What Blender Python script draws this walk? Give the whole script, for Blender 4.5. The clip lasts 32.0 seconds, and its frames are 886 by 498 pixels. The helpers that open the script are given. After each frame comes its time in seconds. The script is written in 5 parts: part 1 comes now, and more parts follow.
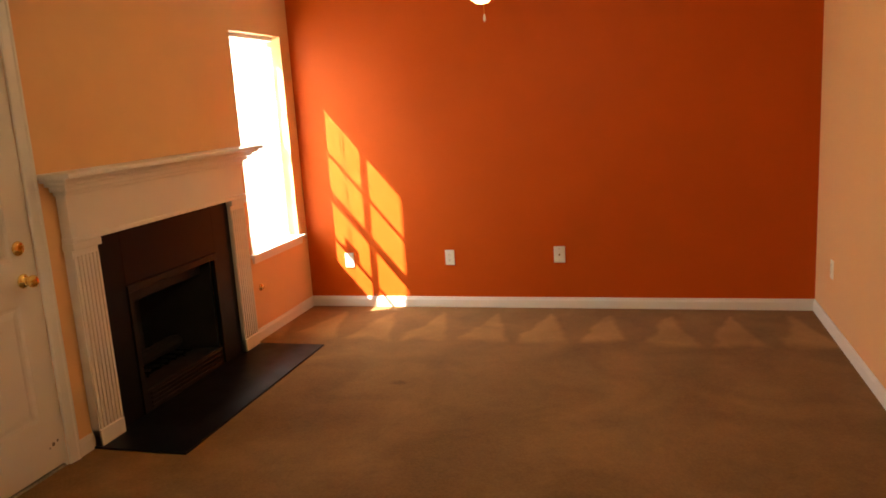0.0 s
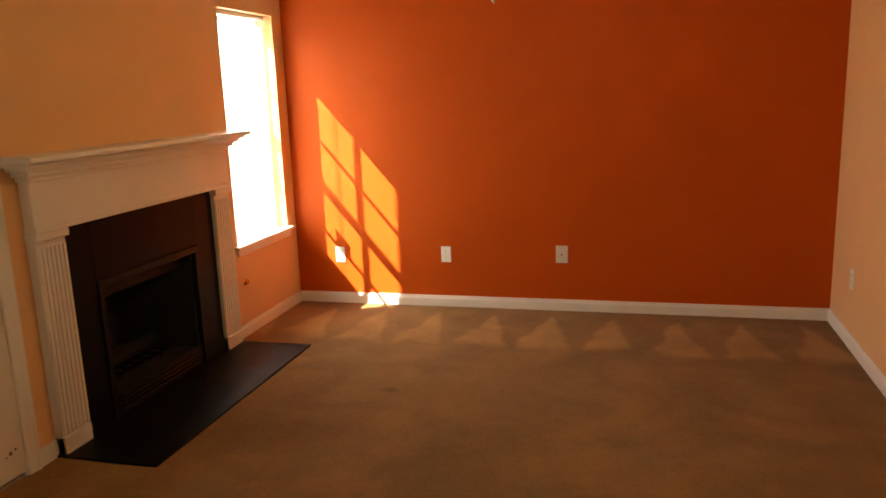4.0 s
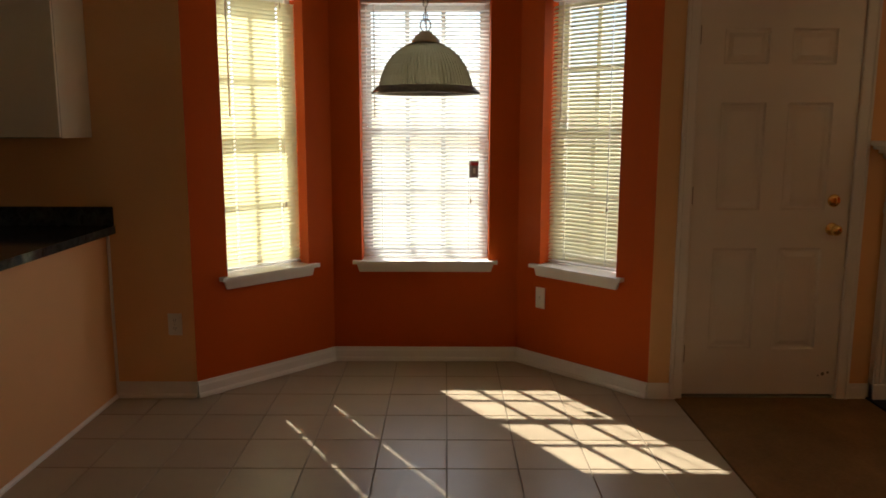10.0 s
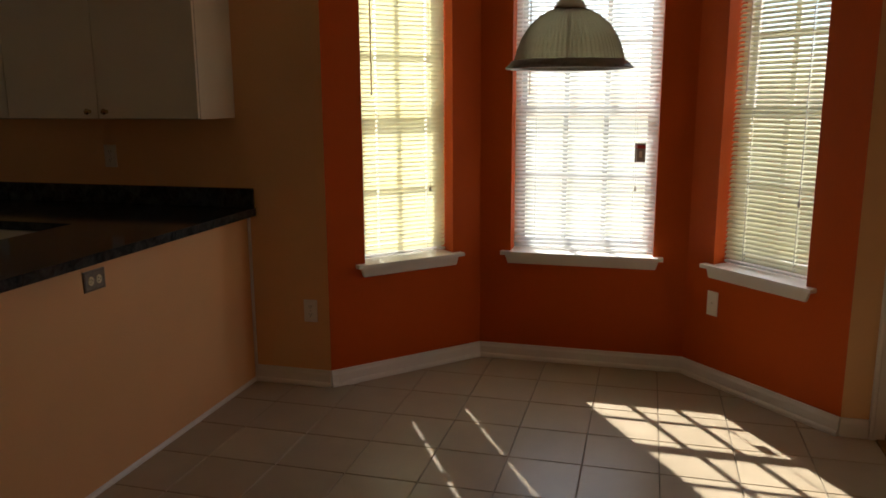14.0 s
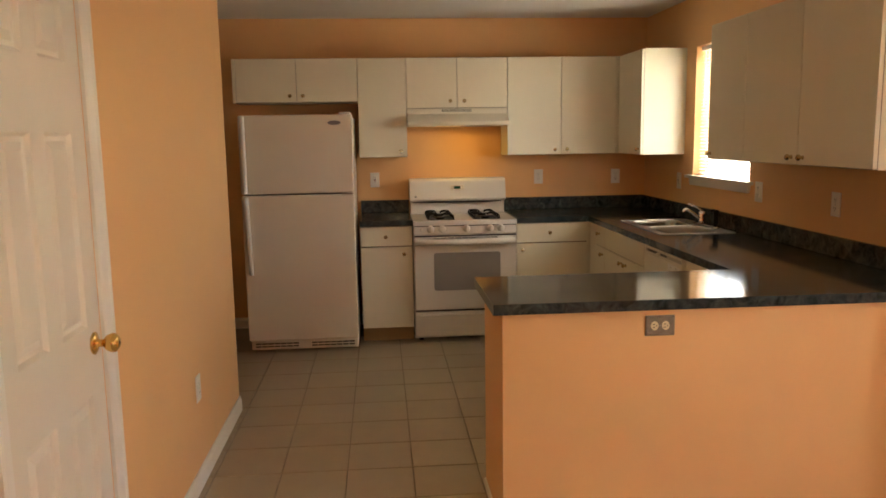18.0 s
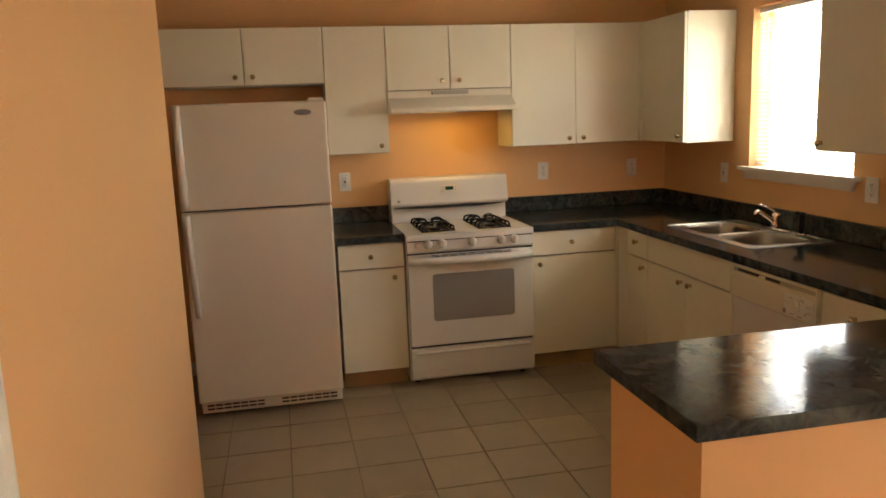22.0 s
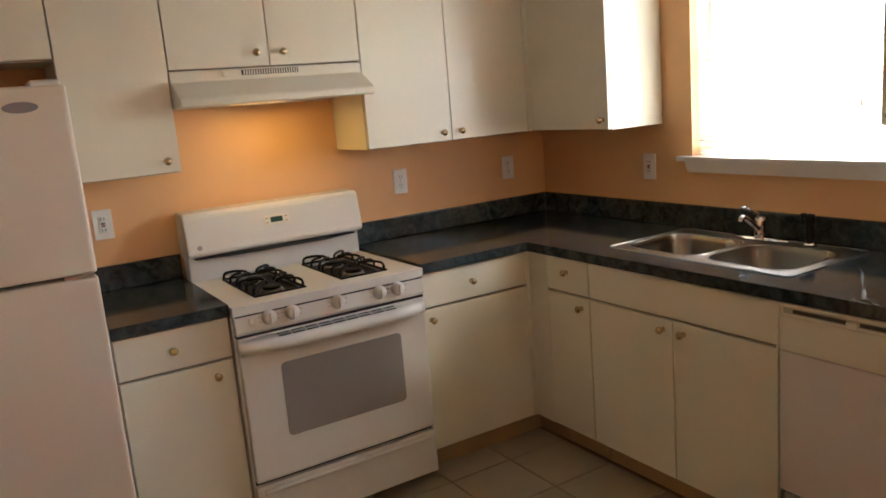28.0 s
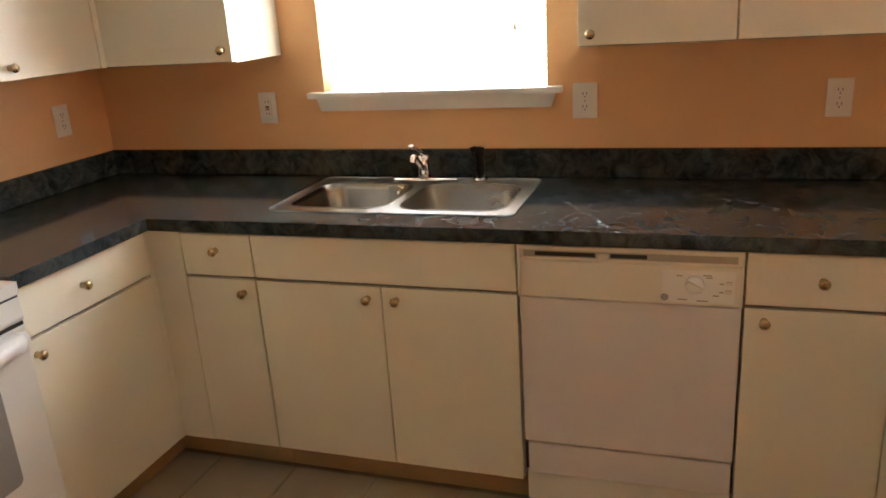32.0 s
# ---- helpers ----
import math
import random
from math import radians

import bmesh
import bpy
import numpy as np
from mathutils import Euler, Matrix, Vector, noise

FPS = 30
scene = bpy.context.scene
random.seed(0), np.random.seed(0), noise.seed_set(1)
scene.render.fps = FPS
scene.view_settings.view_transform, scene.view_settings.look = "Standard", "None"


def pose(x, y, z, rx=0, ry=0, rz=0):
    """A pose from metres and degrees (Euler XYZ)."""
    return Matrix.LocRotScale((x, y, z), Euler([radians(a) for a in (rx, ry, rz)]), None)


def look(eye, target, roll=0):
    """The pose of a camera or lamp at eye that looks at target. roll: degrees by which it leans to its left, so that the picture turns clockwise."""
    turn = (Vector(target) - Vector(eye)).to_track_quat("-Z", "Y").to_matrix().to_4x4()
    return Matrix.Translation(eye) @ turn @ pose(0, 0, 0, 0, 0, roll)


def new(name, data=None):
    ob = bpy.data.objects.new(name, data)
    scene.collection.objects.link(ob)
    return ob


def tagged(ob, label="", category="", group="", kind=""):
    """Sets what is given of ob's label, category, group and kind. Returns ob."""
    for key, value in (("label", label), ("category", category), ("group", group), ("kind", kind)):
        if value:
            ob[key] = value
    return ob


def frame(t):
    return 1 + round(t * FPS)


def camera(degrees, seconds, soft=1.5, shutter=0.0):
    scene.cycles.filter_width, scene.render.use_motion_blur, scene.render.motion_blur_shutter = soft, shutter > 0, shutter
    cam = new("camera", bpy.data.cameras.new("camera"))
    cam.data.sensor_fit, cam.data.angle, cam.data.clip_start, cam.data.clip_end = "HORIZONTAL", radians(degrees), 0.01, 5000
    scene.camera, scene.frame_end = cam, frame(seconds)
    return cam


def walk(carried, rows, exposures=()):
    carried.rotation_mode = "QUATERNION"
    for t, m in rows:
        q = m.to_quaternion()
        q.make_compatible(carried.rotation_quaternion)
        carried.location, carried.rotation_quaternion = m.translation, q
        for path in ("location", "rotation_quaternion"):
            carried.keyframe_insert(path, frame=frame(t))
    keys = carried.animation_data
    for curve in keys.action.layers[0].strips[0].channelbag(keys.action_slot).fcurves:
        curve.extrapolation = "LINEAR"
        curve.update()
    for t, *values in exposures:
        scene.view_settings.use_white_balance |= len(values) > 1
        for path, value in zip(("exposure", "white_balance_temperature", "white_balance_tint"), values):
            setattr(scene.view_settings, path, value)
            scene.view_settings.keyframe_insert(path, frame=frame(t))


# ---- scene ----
# An empty ground-floor flat: living room, dining bay and kitchen in one long room.
# x runs east from the outer west wall, y runs north from the kitchen's south wall.
cam = camera(60.0, 32.0, soft=1.7)

PATH = [
    (0, (2.643, 4.517, 1.566), (2.119, 6.409, 1.186), -3.6),
    (0.5, (2.623, 4.556, 1.539), (2.099, 6.459, 1.217), -3.5),
    (1, (2.584, 4.605, 1.530), (2.065, 6.518, 1.261), -3.2),
    (1.5, (2.529, 4.657, 1.520), (2.022, 6.580, 1.306), -3.0),
    (2, (2.486, 4.699, 1.534), (1.990, 6.629, 1.364), -2.6),
    (2.5, (2.473, 4.722, 1.543), (1.985, 6.653, 1.360), -2.3),
    (3, (2.489, 4.753, 1.544), (1.997, 6.673, 1.279), -2.2),
    (3.5, (2.485, 4.785, 1.555), (1.996, 6.690, 1.194), -2.1),
    (5.5, (2.817, 4.893, 1.574), (1.960, 6.628, 1.071), -0.5),
    (6, (2.715, 4.971, 1.535), (1.548, 6.518, 1.039), -0.3),
    (6.5, (2.670, 5.020, 1.525), (1.167, 6.249, 1.044), -0.9),
    (7, (2.852, 5.253, 1.544), (1.053, 5.965, 1.037), -2.2),
    (7.5, (3.181, 5.265, 1.504), (1.276, 5.619, 1.011), -2.5),
    (8, (3.512, 5.292, 1.444), (1.571, 5.418, 0.979), -2.2),
    (8.5, (3.747, 5.226, 1.467), (1.802, 5.260, 1.004), -1.3),
    (9, (3.884, 5.271, 1.446), (1.928, 5.234, 1.033), -0.8),
    (9.5, (3.896, 5.187, 1.457), (1.931, 5.189, 1.084), -0.1),
    (10, (3.891, 5.215, 1.426), (1.917, 5.209, 1.107), 0.1),
    (10.5, (3.897, 5.220, 1.407), (1.915, 5.213, 1.138), 0.2),
    (11, (3.901, 5.231, 1.406), (1.914, 5.221, 1.174), 0.2),
    (11.5, (3.901, 5.227, 1.387), (1.911, 5.219, 1.188), 0.2),
    (12, (3.888, 5.193, 1.424), (1.899, 5.175, 1.217), 0.3),
    (12.5, (3.869, 5.167, 1.436), (1.885, 5.115, 1.194), 0.3),
    (13, (3.799, 5.241, 1.439), (1.829, 5.101, 1.126), -0.3),
    (13.5, (3.683, 5.333, 1.446), (1.737, 5.059, 1.076), -0.6),
    (14, (3.465, 5.424, 1.458), (1.569, 4.919, 1.069), -0.3),
    (14.5, (3.131, 5.699, 1.449), (1.396, 4.777, 1.076), 0.2),
    (15, (2.826, 5.980, 1.477), (1.394, 4.637, 1.100), -0.0),
    (15.5, (2.493, 5.989, 1.579), (1.394, 4.371, 1.159), 1.2),
    (17.5, (2.187, 6.223, 1.521), (2.011, 4.253, 1.228), -0.7),
    (18, (2.169, 6.191, 1.515), (2.011, 4.218, 1.224), -0.9),
    (18.5, (2.129, 6.088, 1.498), (1.959, 4.117, 1.205), -1.1),
    (19, (2.140, 6.024, 1.494), (1.939, 4.057, 1.192), -1.1),
    (19.5, (2.153, 5.935, 1.501), (1.930, 3.973, 1.184), -1.4),
    (20, (2.232, 5.751, 1.504), (1.970, 3.795, 1.178), -1.6),
    (20.5, (2.338, 5.532, 1.528), (2.036, 3.584, 1.190), -1.8),
    (21, (2.414, 5.325, 1.593), (2.087, 3.386, 1.231), -1.7),
    (21.5, (2.556, 5.118, 1.643), (2.180, 3.190, 1.265), -2.2),
    (22, (2.600, 4.922, 1.588), (2.204, 2.993, 1.238), -2.2),
    (22.5, (2.631, 4.742, 1.580), (2.223, 2.813, 1.240), -2.5),
    (23, (2.658, 4.540, 1.576), (2.223, 2.616, 1.247), -2.7),
    (23.5, (2.713, 4.364, 1.594), (2.212, 2.454, 1.282), -2.6),
    (24, (2.761, 4.206, 1.620), (2.150, 2.326, 1.321), -1.9),
    (24.5, (2.743, 4.061, 1.602), (2.021, 2.220, 1.301), -2.3),
    (25, (2.718, 4.004, 1.587), (1.895, 2.210, 1.264), -2.5),
    (25.5, (2.673, 3.970, 1.569), (1.762, 2.225, 1.220), -2.7),
    (27.5, (2.658, 3.455, 1.563), (1.614, 1.795, 1.170), -4.0),
    (28, (2.625, 3.229, 1.549), (1.611, 1.549, 1.165), -4.8),
    (28.5, (2.651, 3.031, 1.557), (1.624, 1.361, 1.165), -5.1),
    (29, (2.675, 2.815, 1.537), (1.569, 1.195, 1.144), -5.3),
    (29.5, (2.705, 2.640, 1.541), (1.484, 1.111, 1.126), -5.3),
    (30, (2.734, 2.518, 1.556), (1.378, 1.121, 1.098), -5.4),
    (30.5, (2.777, 2.377, 1.538), (1.243, 1.193, 1.044), -5.2),
    (31, (2.736, 2.341, 1.520), (1.089, 1.343, 0.981), -5.2),
    (31.5, (2.660, 2.300, 1.503), (0.917, 1.509, 0.922), -4.6),
    (32, (2.579, 2.296, 1.515), (0.779, 1.679, 0.899), -3.8),
]
EXPOSURES = [
    (0.0, 3.5, 6700, 10), (1.0, 3.35, 6800, 10), (2.0, 3.1, 6800, 10), (3.5, 3.15, 6800, 10), (5.5, 3.7, 6700, 10), (6.5, 3.7, 6600, 10), (7.0, 3.4, 6400, 10), (8.0, 2.3, 6300, 10), (9.0, 1.83, 6300, 10), (11.0, 1.4, 6300, 10),
    (13.0, 1.22, 6200, 10), (14.0, 1.5, 6000, 10), (15.0, 1.65, 5900, 10), (15.5, 1.8, 5900, 10), (17.5, 3.73, 6700, 10), (19.0, 3.88, 6800, 10), (23.0, 3.98, 6700, 10), (25.5, 4.05, 6400, 10), (28.0, 4.13, 5600, 10), (30.0, 4.38, 5500, 10), (32.0, 4.78, 5600, 10),
]
walk(cam, [(t, look(eye, target, roll)) for t, eye, target, roll in PATH], EXPOSURES)

# ---- light ----
SUN = Vector((-0.82, -0.49, 1.0)).normalized()  # towards the sun: south-west, afternoon
world = bpy.data.worlds.new("sky")
scene.world = world
world.use_nodes = True
wn = world.node_tree.nodes
sky = wn.new("ShaderNodeTexSky")
sky.sky_type = "NISHITA"
sky.sun_disc = False
sky.sun_elevation = math.asin(SUN.z)
sky.sun_rotation = math.atan2(SUN.x, SUN.y)
wn["Background"].inputs["Strength"].default_value = 0.085
world.node_tree.links.new(sky.outputs[0], wn["Background"].inputs["Color"])

sun_data = bpy.data.lights.new("sun", "SUN")
sun_data.energy, sun_data.angle, sun_data.color = 5.0, radians(0.5), (1.0, 0.93, 0.82)
sun = new("sun", sun_data)
sun.matrix_world = look((0, 0, 0), -SUN)


def lamp_area(name, m, w, h, watts, colour=(1, 1, 1)):
    """A rectangle of light that shines along its own -z."""
    d = bpy.data.lights.new(name, "AREA")
    d.shape, d.size, d.size_y, d.energy, d.color = "RECTANGLE", w, h, watts, colour
    ob = new(name, d)
    ob.matrix_world = m
    return ob


def lamp_point(name, place, watts, colour, radius=0.04):
    d = bpy.data.lights.new(name, "POINT")
    d.energy, d.color, d.shadow_soft_size = watts, colour, radius
    ob = new(name, d)
    ob.location = place
    return ob


# ---- materials ----
def shade(name, colour, rough=0.5, metal=0.0, bump=0.0, bump_scale=200.0, vary=0.06, vary_scale=3.0, spec=0.5, detail=4.0, each=0.0):
    """Painted or solid surface: large soft stains, fine grain in colour and relief, and a shade of its own for each object."""
    m = bpy.data.materials.new(name)
    m.use_nodes = True
    n, l = m.node_tree.nodes, m.node_tree.links
    b = n["Principled BSDF"]
    b.inputs["Roughness"].default_value, b.inputs["Metallic"].default_value = rough, metal
    b.inputs["Specular IOR Level"].default_value = spec
    co = n.new("ShaderNodeTexCoord")
    big = n.new("ShaderNodeTexNoise")
    big.inputs["Scale"].default_value, big.inputs["Detail"].default_value = vary_scale, 5.0
    geo = n.new("ShaderNodeNewGeometry")
    l.new(geo.outputs["Position"], big.inputs["Vector"])
    hsv = n.new("ShaderNodeHueSaturation")
    hsv.inputs["Color"].default_value = (*colour, 1)
    ramp = n.new("ShaderNodeMapRange")
    ramp.inputs["From Min"].default_value, ramp.inputs["From Max"].default_value = 0.3, 0.7
    ramp.inputs["To Min"].default_value, ramp.inputs["To Max"].default_value = 1 - vary, 1 + vary
    l.new(big.outputs["Fac"], ramp.inputs["Value"])
    if each:
        info = n.new("ShaderNodeObjectInfo")
        own = n.new("ShaderNodeMapRange")
        own.inputs["To Min"].default_value, own.inputs["To Max"].default_value = 1 - each, 1 + each
        l.new(info.outputs["Random"], own.inputs["Value"])
        mul = n.new("ShaderNodeMath")
        mul.operation = "MULTIPLY"
        l.new(ramp.outputs["Result"], mul.inputs[0])
        l.new(own.outputs["Result"], mul.inputs[1])
        l.new(mul.outputs[0], hsv.inputs["Value"])
    else:
        l.new(ramp.outputs["Result"], hsv.inputs["Value"])
    l.new(hsv.outputs["Color"], b.inputs["Base Color"])
    rr = n.new("ShaderNodeMapRange")
    rr.inputs["From Min"].default_value, rr.inputs["From Max"].default_value = 0.3, 0.7
    rr.inputs["To Min"].default_value, rr.inputs["To Max"].default_value = rough * 0.88, min(1.0, rough * 1.12)
    l.new(big.outputs["Fac"], rr.inputs["Value"])
    l.new(rr.outputs["Result"], b.inputs["Roughness"])
    if bump:
        fine = n.new("ShaderNodeTexNoise")
        fine.inputs["Scale"].default_value, fine.inputs["Detail"].default_value = bump_scale, detail
        l.new(geo.outputs["Position"], fine.inputs["Vector"])
        bp = n.new("ShaderNodeBump")
        bp.inputs["Strength"].default_value, bp.inputs["Distance"].default_value = bump, 0.002
        l.new(fine.outputs["Fac"], bp.inputs["Height"])
        l.new(bp.outputs["Normal"], b.inputs["Normal"])
    return m


PEACH = shade("peach_paint", (0.80, 0.465, 0.21), 0.5, bump=0.2, bump_scale=320, vary=0.03, spec=0.25)
RED = shade("red_paint", (0.52, 0.083, 0.007), 0.55, bump=0.2, bump_scale=320, vary=0.04, spec=0.14)
CEILING = shade("ceiling_paint", (0.78, 0.74, 0.68), 0.9, bump=0.5, bump_scale=120, vary=0.03)
TRIM = shade("white_trim_paint", (0.78, 0.74, 0.67), 0.35, bump=0.08, vary=0.03)
DOOR = shade("white_door_paint", (0.74, 0.67, 0.57), 0.38, bump=0.12, bump_scale=90, vary=0.04)
VINYL = shade("white_vinyl", (0.82, 0.82, 0.80), 0.35, vary=0.02)
LAMINATE = shade("white_laminate", (0.77, 0.71, 0.55), 0.33, bump=0.05, bump_scale=150, vary=0.025)
LAMINATE_EDGE = shade("dark_joint", (0.27, 0.21, 0.145), 0.7)
TOE = shade("tan_toe_kick", (0.42, 0.27, 0.12), 0.6, bump=0.1, vary=0.12)
ENAMEL = shade("white_enamel", (0.72, 0.68, 0.60), 0.2, vary=0.015)
FRIDGE = shade("textured_white_enamel", (0.75, 0.675, 0.55), 0.38, bump=0.35, bump_scale=420, vary=0.02)
PLASTIC = shade("white_plastic", (0.80, 0.76, 0.68), 0.35, vary=0.02)
IVORY = shade("yellowed_ivory_plastic", (0.70, 0.60, 0.36), 0.4, vary=0.04)
ALMOND = shade("almond_plastic", (0.75, 0.68, 0.53), 0.4, vary=0.03)
# Near-black for slots and small dark parts, and for shade painted into gaps.
SLOT_AND_SHADE = shade("dark_slot_and_shade", (0.03, 0.025, 0.02), 0.6)
BLACK_IRON = shade("black_cast_iron", (0.009, 0.008, 0.007), 0.5, spec=0.15, bump=0.4, bump_scale=300, vary=0.2)
SLATE = shade("black_slate", (0.0042, 0.0044, 0.0062), 0.42, bump=0.1, bump_scale=60, vary=0.3, vary_scale=8, spec=0.12)
SOOT = shade("sooty_firebrick", (0.004, 0.0035, 0.0035), 0.9, bump=0.6, bump_scale=60, vary=0.4, vary_scale=9)
BRASS = shade("polished_brass", (0.80, 0.52, 0.16), 0.16, metal=1.0, vary=0.05)
OLD_BRASS = shade("dull_brass", (0.58, 0.46, 0.26), 0.24, metal=1.0, vary=0.15, vary_scale=40)
STEEL = shade("brushed_steel", (0.36, 0.34, 0.31), 0.32, metal=1.0, bump=0.1, bump_scale=500, vary=0.05)
SINK_STEEL = shade("satin_sink_steel", (0.28, 0.27, 0.25), 0.27, metal=1.0, bump=0.08, bump_scale=600, vary=0.06)
BADGE = shade("grey_badge", (0.20, 0.19, 0.20), 0.35, metal=0.3)
# Almond plastic again, darkened to carry a groove's shade.
RECESS_SHADE = shade("almond_plastic_shade_tone", (0.44, 0.39, 0.29), 0.5, vary=0.03)
DISHWASHER = shade("pinkish_white_enamel", (0.70, 0.635, 0.595), 0.35, bump=0.1, bump_scale=300, vary=0.02)
CHROME = shade("chrome", (0.72, 0.71, 0.70), 0.08, metal=1.0, vary=0.02)
PEWTER = shade("dark_pewter", (0.22, 0.185, 0.14), 0.4, metal=0.6, bump=0.5, bump_scale=160, vary=0.2, vary_scale=60)
GREY_GLASS = shade("grey_oven_glass", (0.29, 0.262, 0.23), 0.12, vary=0.03)
SCREEN = shade("green_display", (0.01, 0.05, 0.02), 0.15)
HINGE = shade("worn_steel", (0.35, 0.29, 0.22), 0.4, metal=0.9, vary=0.2)
BLADE = shade("whitewashed_fan_blade", (0.62, 0.54, 0.43), 0.45, bump=0.15, vary=0.08)
WOOD_LOG = shade("charred_log", (0.003, 0.0028, 0.0025), 0.9, bump=0.8, bump_scale=40, vary=0.4)
EXTERIOR = shade("beige_siding", (0.5, 0.45, 0.38), 0.8, bump=0.3, vary=0.1)
GROUND = shade("dry_lawn", (0.31, 0.29, 0.17), 0.9, bump=0.5, bump_scale=20, vary=0.3, vary_scale=2)
TILE = shade("beige_ceramic_tile", (0.38, 0.303, 0.199), 0.34, vary=0.06, vary_scale=6, each=0.045, spec=0.4)
GROUT = shade("grey_brown_grout", (0.235, 0.185, 0.125), 0.85, bump=0.4, bump_scale=150, vary=0.15)
GALV = shade("satin_nickel", (0.52, 0.46, 0.34), 0.3, metal=1.0, vary=0.08)


def carpet_material():
    """Tan cut pile: tufts in relief, trodden clouds, and a row of lighter wedges left by the vacuum cleaner along the north wall."""
    m = bpy.data.materials.new("tan_carpet")
    m.use_nodes = True
    n, l = m.node_tree.nodes, m.node_tree.links
    b = n["Principled BSDF"]
    b.inputs["Roughness"].default_value = 1.0
    b.inputs["Specular IOR Level"].default_value = 0.1
    b.inputs["Sheen Weight"].default_value = 0.04
    geo = n.new("ShaderNodeNewGeometry")

    def noise_of(scale, detail, distort=0.0):
        t = n.new("ShaderNodeTexNoise")
        t.inputs["Scale"].default_value, t.inputs["Detail"].default_value, t.inputs["Distortion"].default_value = scale, detail, distort
        l.new(geo.outputs["Position"], t.inputs["Vector"])
        return t.outputs["Fac"]

    def op(kind, a, c, d=None):
        k = n.new("ShaderNodeMath")
        k.operation = kind
        for i, v in enumerate((a, c, d)):
            if v is None:
                continue
            if isinstance(v, (int, float)):
                k.inputs[i].default_value = v
            else:
                l.new(v, k.inputs[i])
        return k.outputs[0]

    def span(v, a, c, d, e):
        k = n.new("ShaderNodeMapRange")
        for key, w in (("From Min", a), ("From Max", c), ("To Min", d), ("To Max", e)):
            k.inputs[key].default_value = w
        l.new(v, k.inputs["Value"])
        return k.outputs["Result"]

    sep = n.new("ShaderNodeSeparateXYZ")
    l.new(geo.outputs["Position"], sep.inputs[0])
    tuft, clouds, patches, edge = noise_of(75, 5), noise_of(1.9, 6, 0.8), noise_of(13, 5, 0.5), noise_of(3.5, 3)
    # wedges: points towards the wall, their feet a little way into the room
    wob = op("MULTIPLY", op("SUBTRACT", edge, 0.5), 0.14)
    along = op("ADD", sep.outputs["X"], wob)
    across = op("ADD", op("SUBTRACT", 9.93, sep.outputs["Y"]), wob)
    saw = op("PINGPONG", op("ADD", along, 0.05), 0.2)
    inside = span(op("SUBTRACT", op("MULTIPLY", across, 0.25), saw), -0.012, 0.03, 0.0, 1.0)
    near = op("MULTIPLY", span(op("ADD", across, op("MULTIPLY", wob, 1.5)), 0.62, 0.74, 1.0, 0.0), op("GREATER_THAN", across, 0.06))
    wedge = op("MULTIPLY", op("MULTIPLY", inside, near), span(clouds, 0.35, 0.65, 0.32, 0.65))
    rows = op("MULTIPLY", op("SINE", op("MULTIPLY", op("ADD", along, op("MULTIPLY", across, 0.35)), 9.0), 0.0), 0.035)
    value = op("ADD", op("ADD", span(clouds, 0.3, 0.7, 0.82, 1.22), span(patches, 0.3, 0.7, -0.05, 0.05)), op("ADD", wedge, op("ADD", rows, span(tuft, 0.3, 0.7, -0.1, 0.1))))
    # a small trodden-in stain in the middle of the room
    dx, dy = op("MULTIPLY", op("SUBTRACT", sep.outputs["X"], 1.236), 0.6), op("SUBTRACT", sep.outputs["Y"], 8.438)
    far = op("ADD", op("SQRT", op("ADD", op("MULTIPLY", dx, dx), op("MULTIPLY", dy, dy)), 0.0), op("MULTIPLY", op("SUBTRACT", patches, 0.5), 0.06))
    value = op("SUBTRACT", value, span(far, 0.015, 0.045, 0.32, 0.0))
    hsv = n.new("ShaderNodeHueSaturation")
    hsv.inputs["Color"].default_value = (0.205, 0.110, 0.037, 1)
    l.new(value, hsv.inputs["Value"])
    l.new(hsv.outputs["Color"], b.inputs["Base Color"])
    bp = n.new("ShaderNodeBump")
    bp.inputs["Strength"].default_value, bp.inputs["Distance"].default_value = 0.5, 0.006
    l.new(op("ADD", tuft, op("MULTIPLY", patches, 0.8)), bp.inputs["Height"])
    l.new(bp.outputs["Normal"], b.inputs["Normal"])
    return m


